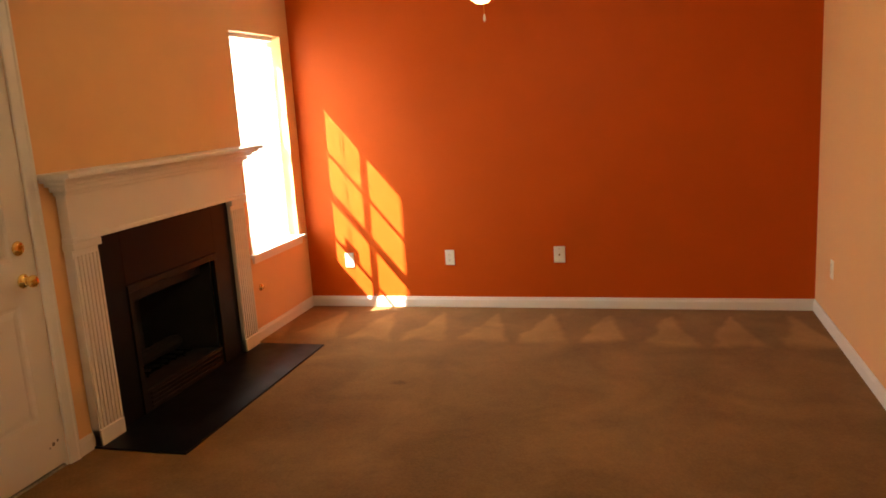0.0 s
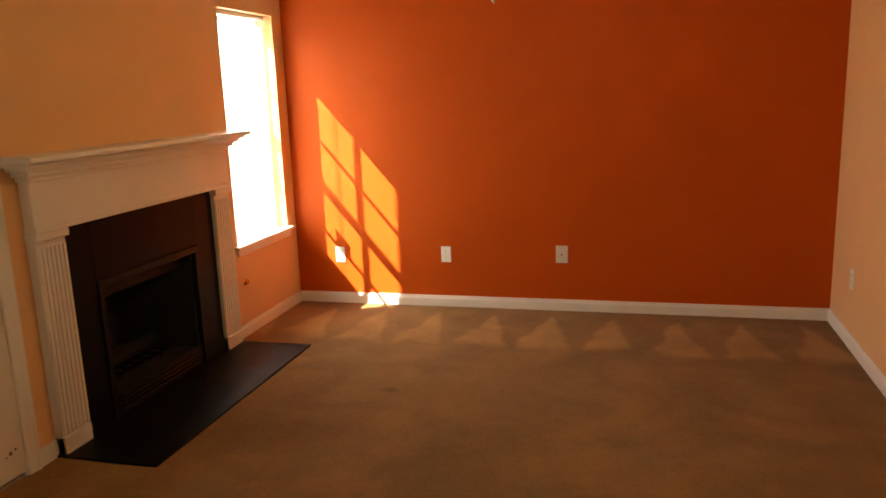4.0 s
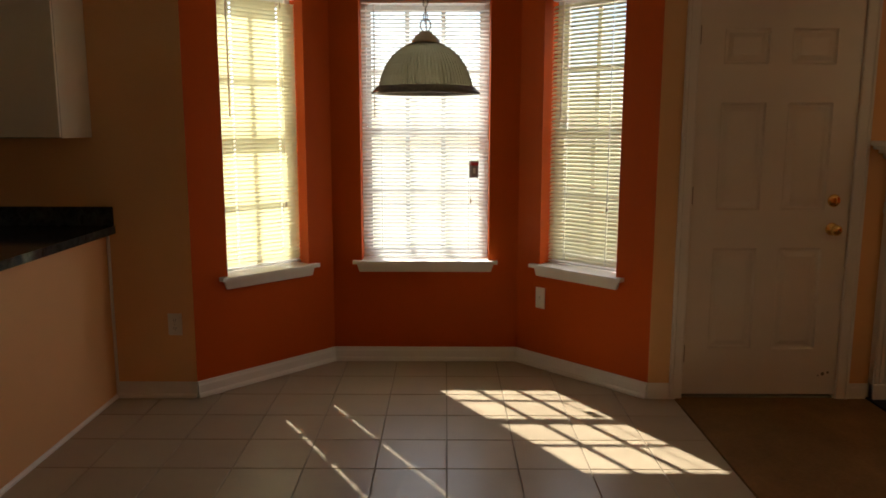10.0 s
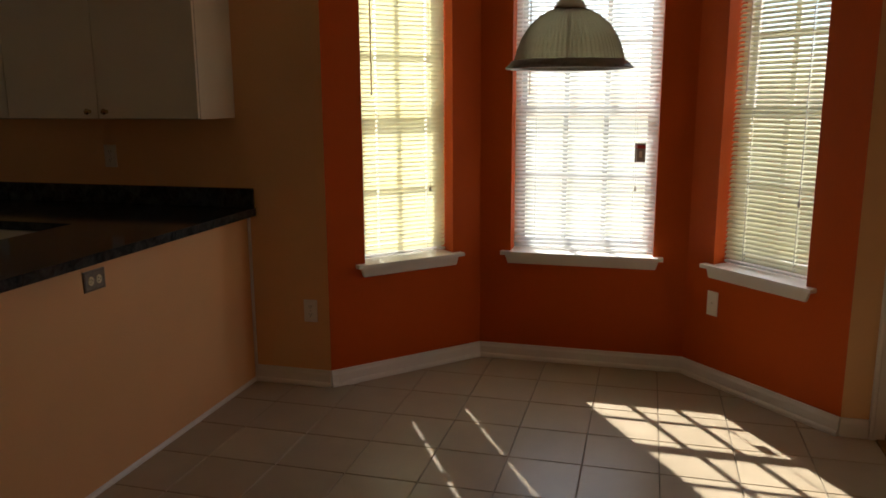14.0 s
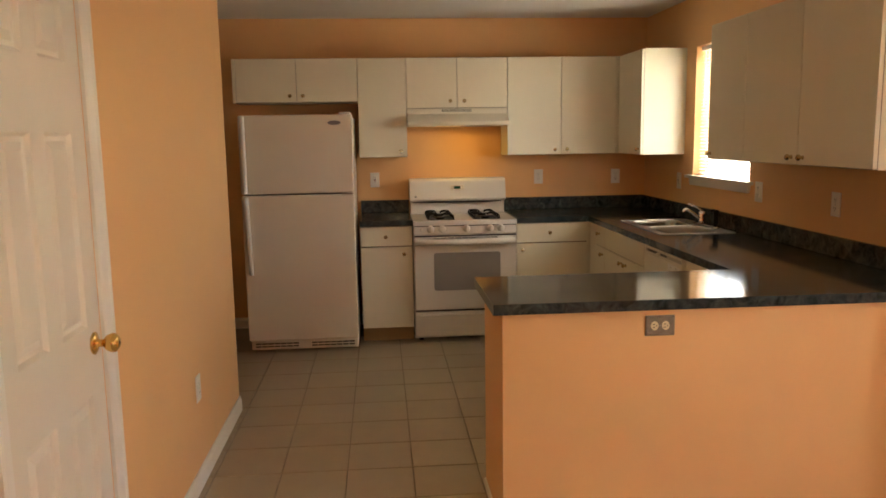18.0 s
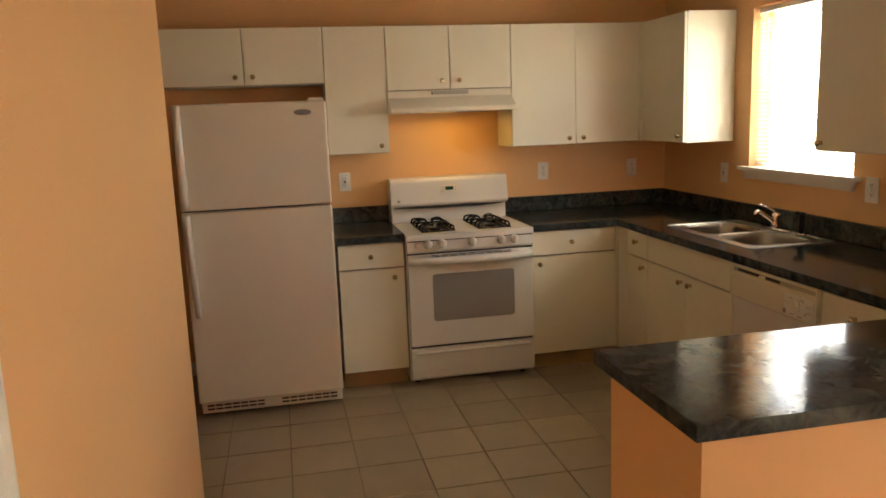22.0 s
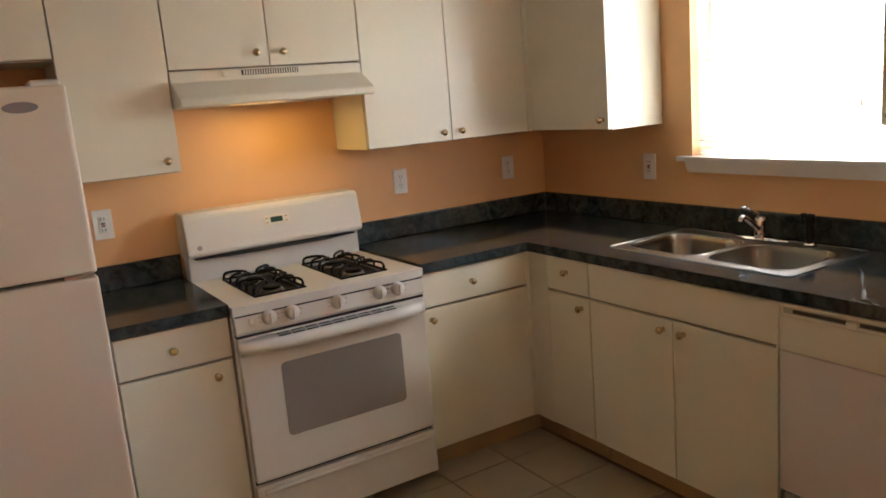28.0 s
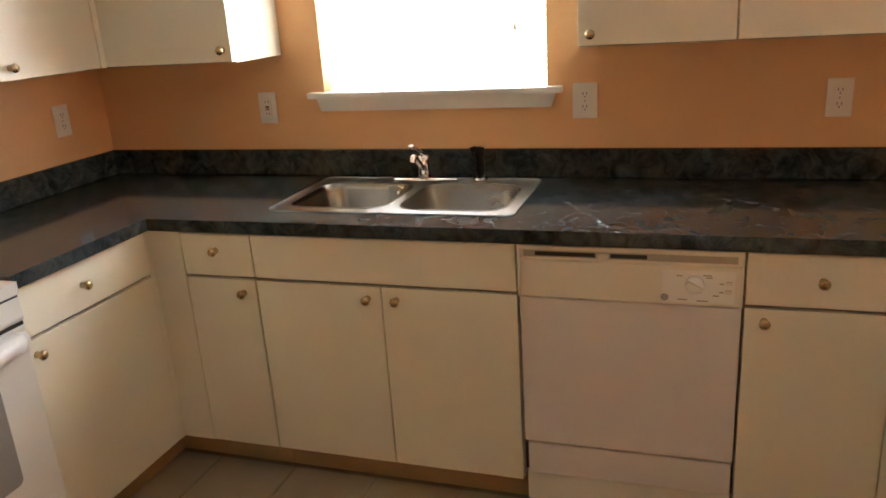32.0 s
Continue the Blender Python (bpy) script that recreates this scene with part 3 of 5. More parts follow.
# ---- windows ----
def window(name, m, w, z0, z1, cols, label, slat_mat, tilt, blind_label, stool=True, slat_step=0.0225, half=0.0125, drop=1.0, hole=0.003, back=0.077):
    """A double-hung vinyl window in its opening (local x 0..w, room face y = 0), with stool, apron and a slatted blind."""
    win = structure(name, block(0.0, -0.170, z0, 0.03, -0.120, z1), VINYL, label, m)
    h = z1 - z0
    part("window_frame", block(w - 0.03, -0.170, z0, w, -0.120, z1), VINYL, win)
    part("window_frame", block(0.03, -0.170, z1 - 0.03, w - 0.03, -0.120, z1), VINYL, win)
    part("window_frame", block(0.03, -0.170, z0, w - 0.03, -0.120, z0 + 0.03), VINYL, win)
    mid = z0 + h * 0.5
    for k, (lo, hi, y0) in enumerate(((z0 + 0.03, mid + 0.02, -0.143), (mid - 0.02, z1 - 0.03, -0.165))):
        bm = bmesh.new()
        y1 = y0 + 0.02
        box(bm, 0.03, y0, lo, 0.058, y1, hi)
        box(bm, w - 0.058, y0, lo, w - 0.03, y1, hi)
        box(bm, 0.058, y0, lo, w - 0.058, y1, lo + 0.032)
        box(bm, 0.058, y0, hi - 0.032, w - 0.058, y1, hi)
        sash = part("sash", bm, VINYL, win)
        gw, gh = w - 0.116, hi - lo - 0.064
        for c in range(1, cols):
            x = 0.058 + gw * c / cols
            part("muntin", block(x - 0.0135, y0 + 0.004, lo + 0.032, x + 0.0135, y1 - 0.004, hi - 0.032), VINYL, sash)
        zc = lo + 0.032 + gh * 0.5
        part("muntin", block(0.058, y0 + 0.005, zc - 0.012, w - 0.058, y1 - 0.005, zc + 0.012), VINYL, sash)
        pane = part("pane", block(0.056, y0 + 0.009, lo + 0.030, w - 0.056, y0 + 0.011, hi - 0.030), PANE, sash)
        pane.visible_shadow = False
    if stool:
        st = prism([(-0.052, -0.120), (w + 0.052, -0.120), (w + 0.052, -0.0), (w + 0.052, 0.042), (-0.052, 0.042), (-0.052, 0)], z0 - 0.017, z0 + 0.002, "XY")
        for v in list(st.verts):
            if v.co.y < -0.01:
                v.co.x = max(0.001, min(w - 0.001, v.co.x))
        part("window_sill", st, TRIM, win, "white painted window stool")
        ap = prism([(-0.030, z0 - 0.017), (w + 0.030, z0 - 0.017), (w + 0.014, z0 - 0.066), (-0.014, z0 - 0.066)], 0.001, 0.019, "XZ", bevel=0.003)
        part("apron", ap, TRIM, win, "white painted apron with slanted ends")
    # blind
    bl = thing("window_blind", m, blind_label, "blind", "window blinds")
    part("headrail", block(0.006, -0.020 - back, z1 - 0.030, w - 0.006, 0.017 - back, z1 - 0.003, 0.003), VINYL, bl)
    bottom = z0 + 0.012 + (1 - drop) * h
    part("bottom_rail", block(0.008, -0.013 - back, bottom, w - 0.008, 0.012 - back, bottom + 0.014, 0.003), SLAT, bl)
    n = int((z1 - 0.045 - bottom - 0.02) / slat_step)
    arc = [(-half, -0.0010), (-half * 0.5, 0.0008), (0, 0.0014), (half * 0.5, 0.0008), (half, -0.0010)]
    first = None
    for i in range(n):
        z = bottom + 0.03 + i * slat_step
        mm = pose(0, -back, z, tilt + random.uniform(-1.5, 1.5), 0, random.uniform(-0.05, 0.05))
        if first is None:
            hx = [0.005, 0.12 - hole, 0.12 + hole, w - 0.12 - hole, w - 0.12 + hole, w - 0.005]
            sl = slab(hx, [u for u, q in arc], -0.0003, 0.0003, lambda i, j: not (i in (1, 3) and j in (1, 2)))
            for v in sl.verts:
                v.co.z += 0.0008 - 0.0013 * (v.co.y / half) ** 2
            first = part("slat", sl, slat_mat, bl)
            first.matrix_basis = mm
        else:
            again(first, "slat", bl, mm)
    for x in (0.12, w - 0.12):
        part("ladder_cord", sweep([(x, 0.013 - back, bottom + 0.01), (x, 0.013 - back, z1 - 0.03)], 0.0011, 5), SLAT, bl)
        part("ladder_cord", sweep([(x, -0.013 - back, bottom + 0.01), (x, -0.013 - back, z1 - 0.03)], 0.0011, 5), SLAT, bl)
    part("tilt_wand", sweep([(w - 0.085, 0.022 - back, z1 - 0.04), (w - 0.084, 0.025 - back, z1 - 0.04 - h * 0.42)], 0.004, 6), PLASTIC, bl, "clear plastic wand")
    part("pull_cord", sweep([(0.11, 0.023 - back, z1 - 0.03), (0.108, 0.027 - back, z0 + h * 0.24)], 0.0014, 5), SLAT, bl)
    part("tassel", turned([(0.002, 0.03), (0.006, 0.02), (0.008, 0.0)], 8, at=(0.108, 0.027 - back, z0 + h * 0.24 - 0.025)), PLASTIC, bl)
    return win


M_MID = pose(BAY_X, BW[1], 0, 0, 0, WEST_TURN)
M_S = pose(BAY_X, BAY_S1, 0, 0, 0, SLANT) @ pose(AW_S[0], 0, 0)
M_L = pose(0, LWIN[1], 0, 0, 0, WEST_TURN)
M_K = pose(0, KWIN[1], 0, 0, 0, WEST_TURN)
M_N = pose(0, BAY_N0, 0, 0, 0, -90 - math.degrees(math.atan2(-BAY_X, BAY_N0 - BAY_N1))) @ pose(AW_N[0], 0, 0)
window("window_1", M_MID, BW[1] - BW[0], BW[2], BW[3], 3, "white double-hung bay window with a lowered blind", SLAT, -44, "white slatted blind lowered and half open in the bay window", half=0.0096)
window("window_2", M_S, AW_S[1] - AW_S[0], 0.62, 2.145, 2, "white double-hung slanting bay window, blind closed", SLAT_SUNLIT, 66, "slatted blind lowered and closed in the bay window, sun glow put into its cream tone", hole=0.0065)
window("window_3", M_N, AW_N[1] - AW_N[0], 0.62, 2.14, 2, "white double-hung slanting bay window, blind half open", SLAT_SHADE, -42, "slatted blind tilted nearly shut in the bay window, shade put into its grey-cream tone")
window("window_4", M_L, LWIN[1] - LWIN[0], LWIN[2], LWIN[3], 3, "white double-hung living room window beside the fireplace", SLAT, -52, "white slatted blind lowered and open beside the fireplace", half=0.0108)
window("window_5", M_K, KWIN[1] - KWIN[0], KWIN[2], KWIN[3], 3, "white double-hung kitchen window above the sink", SLAT, -8, "white slatted blind lowered and open above the sink", hole=0.002, back=0.050)
for nm, m, w, z0, z1, watts in (("bay_daylight", M_MID, 0.762, 0.62, 2.152, 3.3), ("bay_daylight", M_S, 0.53, 0.62, 2.145, 2.7), ("bay_daylight", M_N, 0.525, 0.62, 2.14, 3.3),
                                ("living_daylight", M_L, 0.728, 0.608, 2.10, 11), ("kitchen_daylight", M_K, 0.822, 1.22, 2.09, 2.8)):
    lamp_area(nm, m @ pose(w / 2, -0.34, (z0 + z1) / 2, 90, 0, 0), w + 0.25, z1 - z0 + 0.25, watts, (1.0, 0.97, 0.93))

# ---- doors ----
def panel_door(name, m, w, h, knob_x, label, hinge_x, deadbolt=False, knob_z=0.90):
    """A six-panel door in its casing: opening local x 0..w, room face y = 0."""
    d = structure(name, bmesh.new(), DOOR, label, m)
    bm = bmesh.new()
    y0, y1 = -0.040, -0.002
    sw, mid = w * 0.155, w * 0.135
    cols = [(sw, (w - mid) / 2), ((w + mid) / 2, w - sw)]
    rows = [(0.27, 0.805), (1.0, 1.54), (1.725, 1.9)]
    g = 0.004
    box(bm, g, y0, 0.024, sw, y1, h - g)
    box(bm, w - sw, y0, 0.024, w - g, y1, h - g)
    box(bm, cols[0][1], y0, 0.024, cols[1][0], y1, h - g)
    zs = [0.024] + [z for r in rows for z in r] + [h - g]
    for c0, c1 in cols:
        for lo, hi in zip(zs[0::2], zs[1::2]):
            box(bm, c0, y0, lo, c1, y1, hi)
    bmesh.ops.remove_doubles(bm, verts=bm.verts[:], dist=1e-5)
    bm.to_mesh(d.data)
    bm.free()
    for c0, c1 in cols:
        for lo, hi in rows:
            p = bmesh.new()
            loops = []
            for inset, y in ((0, y1), (0.010, y1 - 0.011), (0.022, y1 - 0.012), (0.044, y1 - 0.003)):
                loops.append([p.verts.new(q) for q in ((c0 + inset, y, lo + inset), (c1 - inset, y, lo + inset), (c1 - inset, y, hi - inset), (c0 + inset, y, hi - inset))])
            for a, c in zip(loops, loops[1:]):
                for i in range(4):
                    p.faces.new((a[i], a[(i + 1) % 4], c[(i + 1) % 4], c[i]))
            p.faces.new(loops[-1])
            bmesh.ops.recalc_face_normals(p, faces=p.faces[:])
            if sum(f.normal.y * f.calc_area() for f in p.faces) < 0:
                bmesh.ops.reverse_faces(p, faces=p.faces[:])
            part("panel", p, DOOR, d)
    # casing: two steps and a bead
    prof = [(0.0, 0.0), (0.0, 0.011), (0.008, 0.015), (0.045, 0.017), (0.052, 0.022), (0.064, 0.020), (0.066, 0.0)]
    for side in (-1, 1):
        o = [(-u if side < 0 else w + u, v) for u, v in prof]
        part("casing", prism(o, 0.0, h + 0.012, "XY"), TRIM, d, "white door casing")
    bm = bmesh.new()
    a = [bm.verts.new((-u, v, h + 0.012 + u)) for u, v in prof]
    c = [bm.verts.new((w + u, v, h + 0.012 + u)) for u, v in prof]
    for i in range(len(prof)):
        j = (i + 1) % len(prof)
        bm.faces.new((a[i], a[j], c[j], c[i]))
    bmesh.ops.recalc_face_normals(bm, faces=bm.faces[:])
    part("casing", bm, TRIM, d, "white door casing")
    for side in (-1, 1):
        o = [(-u if side < 0 else w + u, v) for u, v in prof]
        zt = h + 0.012
        k = prism(o, zt, zt + 0.0001, "XY")
        for v in k.verts:
            if v.co.z > zt + 0.00005:
                v.co.z = zt + (abs(v.co.x) if side < 0 else v.co.x - w)
        part("casing_corner", k, TRIM, d)
    part("jamb", block(-0.0, -0.15, 0, 0.0035, -0.002, h), TRIM, d)
    part("jamb", block(w - 0.0035, -0.15, 0, w, -0.002, h), TRIM, d)
    part("stop", block(0.0, -0.055, 0, w, -0.045, h), DOOR, d)
    # Dull dark strip added for the brownish shade at the door's foot.
    part("door_foot_shade", block(0.0, -0.12, -0.02, w, -0.012, 0.008, 0.003), PEWTER, d, "dull brown strip for the shade under the door")
    for z in (0.2, 1.03, 1.82):
        part("hinge", turned([(0.006, 0.0), (0.006, 0.09)], 8, at=(hinge_x, 0.004, z)), HINGE, d, "worn steel hinge")
    knob = part("door_knob", turned([(0.032, 0.0), (0.033, 0.004), (0.024, 0.008), (0.011, 0.012), (0.011, 0.028), (0.022, 0.036), (0.028, 0.050), (0.026, 0.062), (0.014, 0.070), (0.0, 0.071)], 20, "Y", (knob_x, y1, knob_z)), BRASS, d, "polished brass door knob", True)
    part("keyhole", block(knob_x - 0.002, y1 + 0.0705, knob_z - 0.005, knob_x + 0.002, y1 + 0.0725, knob_z + 0.005), SLOT_AND_SHADE, knob)
    if deadbolt:
        part("deadbolt", turned([(0.033, 0.0), (0.033, 0.005), (0.026, 0.012), (0.012, 0.014), (0.0, 0.0145)], 20, "Y", (knob_x, y1, knob_z + 0.145)), BRASS, d, "brass deadbolt", True)
        part("thumb_turn", block(knob_x - 0.004, y1 + 0.012, knob_z + 0.129, knob_x + 0.004, y1 + 0.03, knob_z + 0.161, 0.002), BRASS, d)
    return d


ENTRY = panel_door("door_1", pose(0, DOOR_Y[1], 0, 0, 0, WEST_TURN), DOOR_Y[1] - DOOR_Y[0], 2.05, DOOR_Y[1] - 7.188, "white painted six-panel entry door, closed, brass knob", DOOR_Y[1] - DOOR_Y[0] - 0.002, True, 0.905)
for dy, z, r in ((7.203, 0.135, 0.010), (7.180, 0.126, 0.005), (7.230, 0.143, 0.007)):
    part("scuff", turned([(r, 0.0), (r * 0.7, 0.0006), (0.0, 0.0008)], 9, "Y", (DOOR_Y[1] - dy, -0.002, z)), PEWTER, ENTRY, "dark scuff mark")
panel_door("door_2", pose(PAN_X, CLOSET[0], 0, 0, 0, 90), CLOSET[1] - CLOSET[0], 2.05, 0.055, "white painted six-panel closet door, closed, brass knob", CLOSET[1] - CLOSET[0] - 0.002, False, 0.945)


# ---- fireplace ----
def fireplace():
    c = 8.243
    f = thing("fireplace_mantel", pose(0, c, 0), "white painted wooden mantel with fluted pilasters", "mantel")
    out, inn = 0.797, 0.622
    for s in (-1, 1):
        a, e = sorted((s * inn, s * out))
        p = part("pilaster", block(0.0, a, 0.0, 0.046, e, 1.018), TRIM, f, "fluted pilaster")
        n = 7
        step = (e - a) / n
        for i in range(n):
            y = a + step * (i + 0.5)
            part("flute_rib", block(0.046, y - step * 0.34, 0.10, 0.0525, y + step * 0.34, 0.955, 0.003, 2), TRIM, p)
        part("plinth", block(0.0, a, 0.004, 0.0545, e, 0.095, 0.003), TRIM, p)
        part("capital", block(0.0, a - 0.008, 0.985, 0.068, e + 0.008, 1.021, 0.005, 2), TRIM, p)
    part("frieze", block(0.0, -out, 1.021, 0.058, out, 1.252, 0.003), TRIM, f)
    part("bead", block(0.0, -out - 0.006, 1.021, 0.068, out + 0.006, 1.045, 0.006, 2), TRIM, f)
    # cornice, in steps under the shelf
    for z0, z1, d in ((1.242, 1.263, 0.072), (1.263, 1.289, 0.092), (1.289, 1.309, 0.118), (1.309, 1.327, 0.146)):
        part("cornice", block(0.0, -out - (d - 0.06), z0, d, out + (d - 0.06), z1, 0.006, 2), TRIM, f)
    part("shelf", block(0.0, -0.897, 1.327, 0.180, 0.897, 1.352, 0.006, 2), TRIM, f, "white mantel shelf")
    s = thing("fireplace_surround", pose(0, c, 0), "black slate fireplace surround", "fireplace")
    part("slab", block(0.001, -inn + 0.002, 0.012, 0.024, -0.4335, 1.016, 0.0006), SLATE, s)
    part("slab", block(0.001, 0.4235, 0.012, 0.024, inn - 0.002, 1.016, 0.0006), SLATE, s)
    part("slab", block(0.001, -0.433, 0.722, 0.024, 0.423, 1.016, 0.0006), SLATE, s)
    b = thing("firebox", pose(0, c, 0), "black metal firebox with a sooty hearth inside", "fireplace")
    part("frame", block(0.002, -0.434, 0.685, 0.034, 0.424, 0.725, 0.003), BLACK_IRON, b)
    part("frame", block(0.002, -0.434, 0.02, 0.034, -0.398, 0.685, 0.003), BLACK_IRON, b)
    part("frame", block(0.002, 0.388, 0.02, 0.034, 0.424, 0.685, 0.003), BLACK_IRON, b)
    part("lower_panel", block(-0.005, -0.398, 0.014, 0.022, 0.388, 0.13, 0.003), BLACK_IRON, b)
    for i in range(4):
        part("louver", block(0.022, -0.36, 0.03 + i * 0.024, 0.030, 0.35, 0.044 + i * 0.024, 0.003), BLACK_IRON, b)
    bm = prism([(-0.398, 0.0), (0.388, 0.0), (0.25, -0.45), (-0.26, -0.45)], 0.10, 0.13, "XY")
    for v in bm.verts:
        v.co.x, v.co.y = v.co.y, v.co.x
    bmesh.ops.recalc_face_normals(bm, faces=bm.faces[:])
    part("firebox_floor", bm, SOOT, b)
    for a, e in (((0.0, -0.398), (-0.45, -0.26)), ((-0.45, -0.26), (-0.45, 0.25)), ((-0.45, 0.25), (0.0, 0.388))):
        d = (Vector(e) - Vector(a)).normalized()
        nrm = Vector((-d.y, d.x)) * -0.02
        pts = [a, e, (e[0] + nrm.x, e[1] + nrm.y), (a[0] + nrm.x, a[1] + nrm.y)]
        part("firebrick_panel", prism(pts, 0.13, 0.70, "XY"), SOOT, b)
    part("hood", block(-0.46, -0.41, 0.69, 0.0, 0.40, 0.71), BLACK_IRON, b)
    part("smoke_shelf", block(-0.14, -0.395, 0.60, -0.05, 0.385, 0.69, 0.01), BLACK_IRON, b)
    for i in range(6):
        y = -0.2 + i * 0.08
        part("grate_bar", sweep([(-0.06, y, 0.20), (-0.08, y, 0.165), (-0.30, y, 0.165), (-0.34, y, 0.22)], 0.007, 6), BLACK_IRON, b)
    part("grate_bar", sweep([(-0.12, -0.22, 0.155), (-0.12, 0.22, 0.155)], 0.007, 6), BLACK_IRON, b)
    for y in (-0.18, 0.18):
        part("grate_foot", sweep([(-0.12, y, 0.155), (-0.12, y, 0.13)], 0.008, 6), BLACK_IRON, b)
    part("gas_log", turned([(0.03, -0.24), (0.045, -0.2), (0.043, 0.0), (0.047, 0.18), (0.032, 0.24)], 10, "Y", (-0.19, 0.0, 0.215)), WOOD_LOG, b, "charred log")
    h = thing("hearth", pose(0, c, 0), "black slate hearth slab flush on the carpet", "hearth")
    part("hearth_slab", block(0.0, -0.812, 0.004, 0.522, 0.805, 0.014, 0.003), SLATE, h)
    st = structure("chimney_chase", bmesh.new(), EXTERIOR, "outer chimney chase behind the fireplace")
    bm = bmesh.new()
    box(bm, -0.84, 7.31, -0.4, -0.76, 9.06, 3.6)
    box(bm, -0.76, 7.31, -0.4, -THICK, 7.39, 3.6)
    box(bm, -0.76, 8.98, -0.4, -THICK, 9.06, 3.6)
    bm.to_mesh(st.data)
    bm.free()


fireplace()


# ---- ceiling fan ----
def ceiling_fan(x, y):
    f = thing("ceiling_fan", pose(x, y, 0), "white five-blade ceiling fan with brass arms, light on", "ceiling fan")
    zb = 2.224
    part("motor_housing", turned([(0.0, TOP), (0.09, TOP), (0.095, TOP - 0.012), (0.140, TOP - 0.02), (0.150, TOP - 0.035), (0.150, TOP - 0.078), (0.138, TOP - 0.090), (0.075, TOP - 0.096), (0.0, TOP - 0.096)], 32), PLASTIC, f, "white enamel motor housing", True)
    part("brass_ring", turned([(0.07, zb + 0.085), (0.082, zb + 0.075), (0.082, zb + 0.05), (0.06, zb + 0.04)], 28), BRASS, f, "brass trim ring", True)
    part("switch_housing", turned([(0.0, zb + 0.045), (0.058, zb + 0.045), (0.062, zb + 0.03), (0.062, zb - 0.035), (0.05, zb - 0.05), (0.0, zb - 0.05)], 28), PLASTIC, f, "white switch housing", True)
    part("fitter", turned([(0.0, zb - 0.048), (0.055, zb - 0.048), (0.060, zb - 0.06), (0.060, zb - 0.078), (0.0, zb - 0.078)], 28), BRASS, f, "brass light fitter", True)
    g = part("globe", turned([(0.052, zb - 0.074), (0.056, zb - 0.084), (0.095, zb - 0.100), (0.113, zb - 0.120), (0.113, zb - 0.146), (0.097, zb - 0.170), (0.070, zb - 0.187), (0.048, zb - 0.199), (0.028, zb - 0.214), (0.0, zb - 0.220)], 36), GLOBE, f, "lit opal schoolhouse glass globe", True)
    part("pull_chain", sweep([(0.02, -0.06, zb - 0.04), (0.022, -0.062, zb - 0.27)], 0.0015, 5), BRASS, f)
    part("pull_knob", turned([(0.0, 0.04), (0.005, 0.032), (0.007, 0.01), (0.0, 0.0)], 8, at=(0.022, -0.062, zb - 0.31)), BLADE, f)
    for ang in (209, 138, 66, -6, -78):
        m = pose(0, 0, 0, 0, 0, ang)
        blade = prism([(0.21, -0.055), (0.23, -0.062), (0.60, -0.072), (0.655, -0.06), (0.675, -0.02), (0.675, 0.02), (0.655, 0.06), (0.60, 0.072), (0.23, 0.062), (0.21, 0.055)], -0.004, 0.004, "XY")
        bmesh.ops.rotate(blade, verts=blade.verts[:], cent=(0, 0, 0), matrix=Euler((radians(12), 0, 0)).to_matrix())
        o = part("blade", blade, BLADE, f)
        o.matrix_basis = Matrix.Translation((0, 0, zb - 0.016)) @ m @ Matrix.Diagonal((0.98, 0.95, 1, 1))
        for s in (-1, 1):
            arm = part("blade_arm", sweep([(0.06, s * 0.012, zb + 0.058), (0.10, s * 0.022, zb + 0.052), (0.14, s * 0.034, zb + 0.030), (0.18, s * 0.038, zb + 0.006), (0.22, s * 0.026, zb - 0.004), (0.26, s * 0.010, zb - 0.004)], 0.009, 8), BRASS, f, "ornate brass blade arm", True)
            arm.matrix_basis = m
        pl = part("arm_plate", prism([(0.20, -0.045), (0.25, -0.05), (0.29, -0.02), (0.29, 0.02), (0.25, 0.05), (0.20, 0.045)], zb - 0.011, zb + 0.003, "XY", bevel=0.004), BRASS, f)
        pl.matrix_basis = m
    lamp_point("fan_bulb", (x, y, zb - 0.30), 1.6, (1.0, 0.72, 0.38), 0.06)


ceiling_fan(1.872, 8.27)


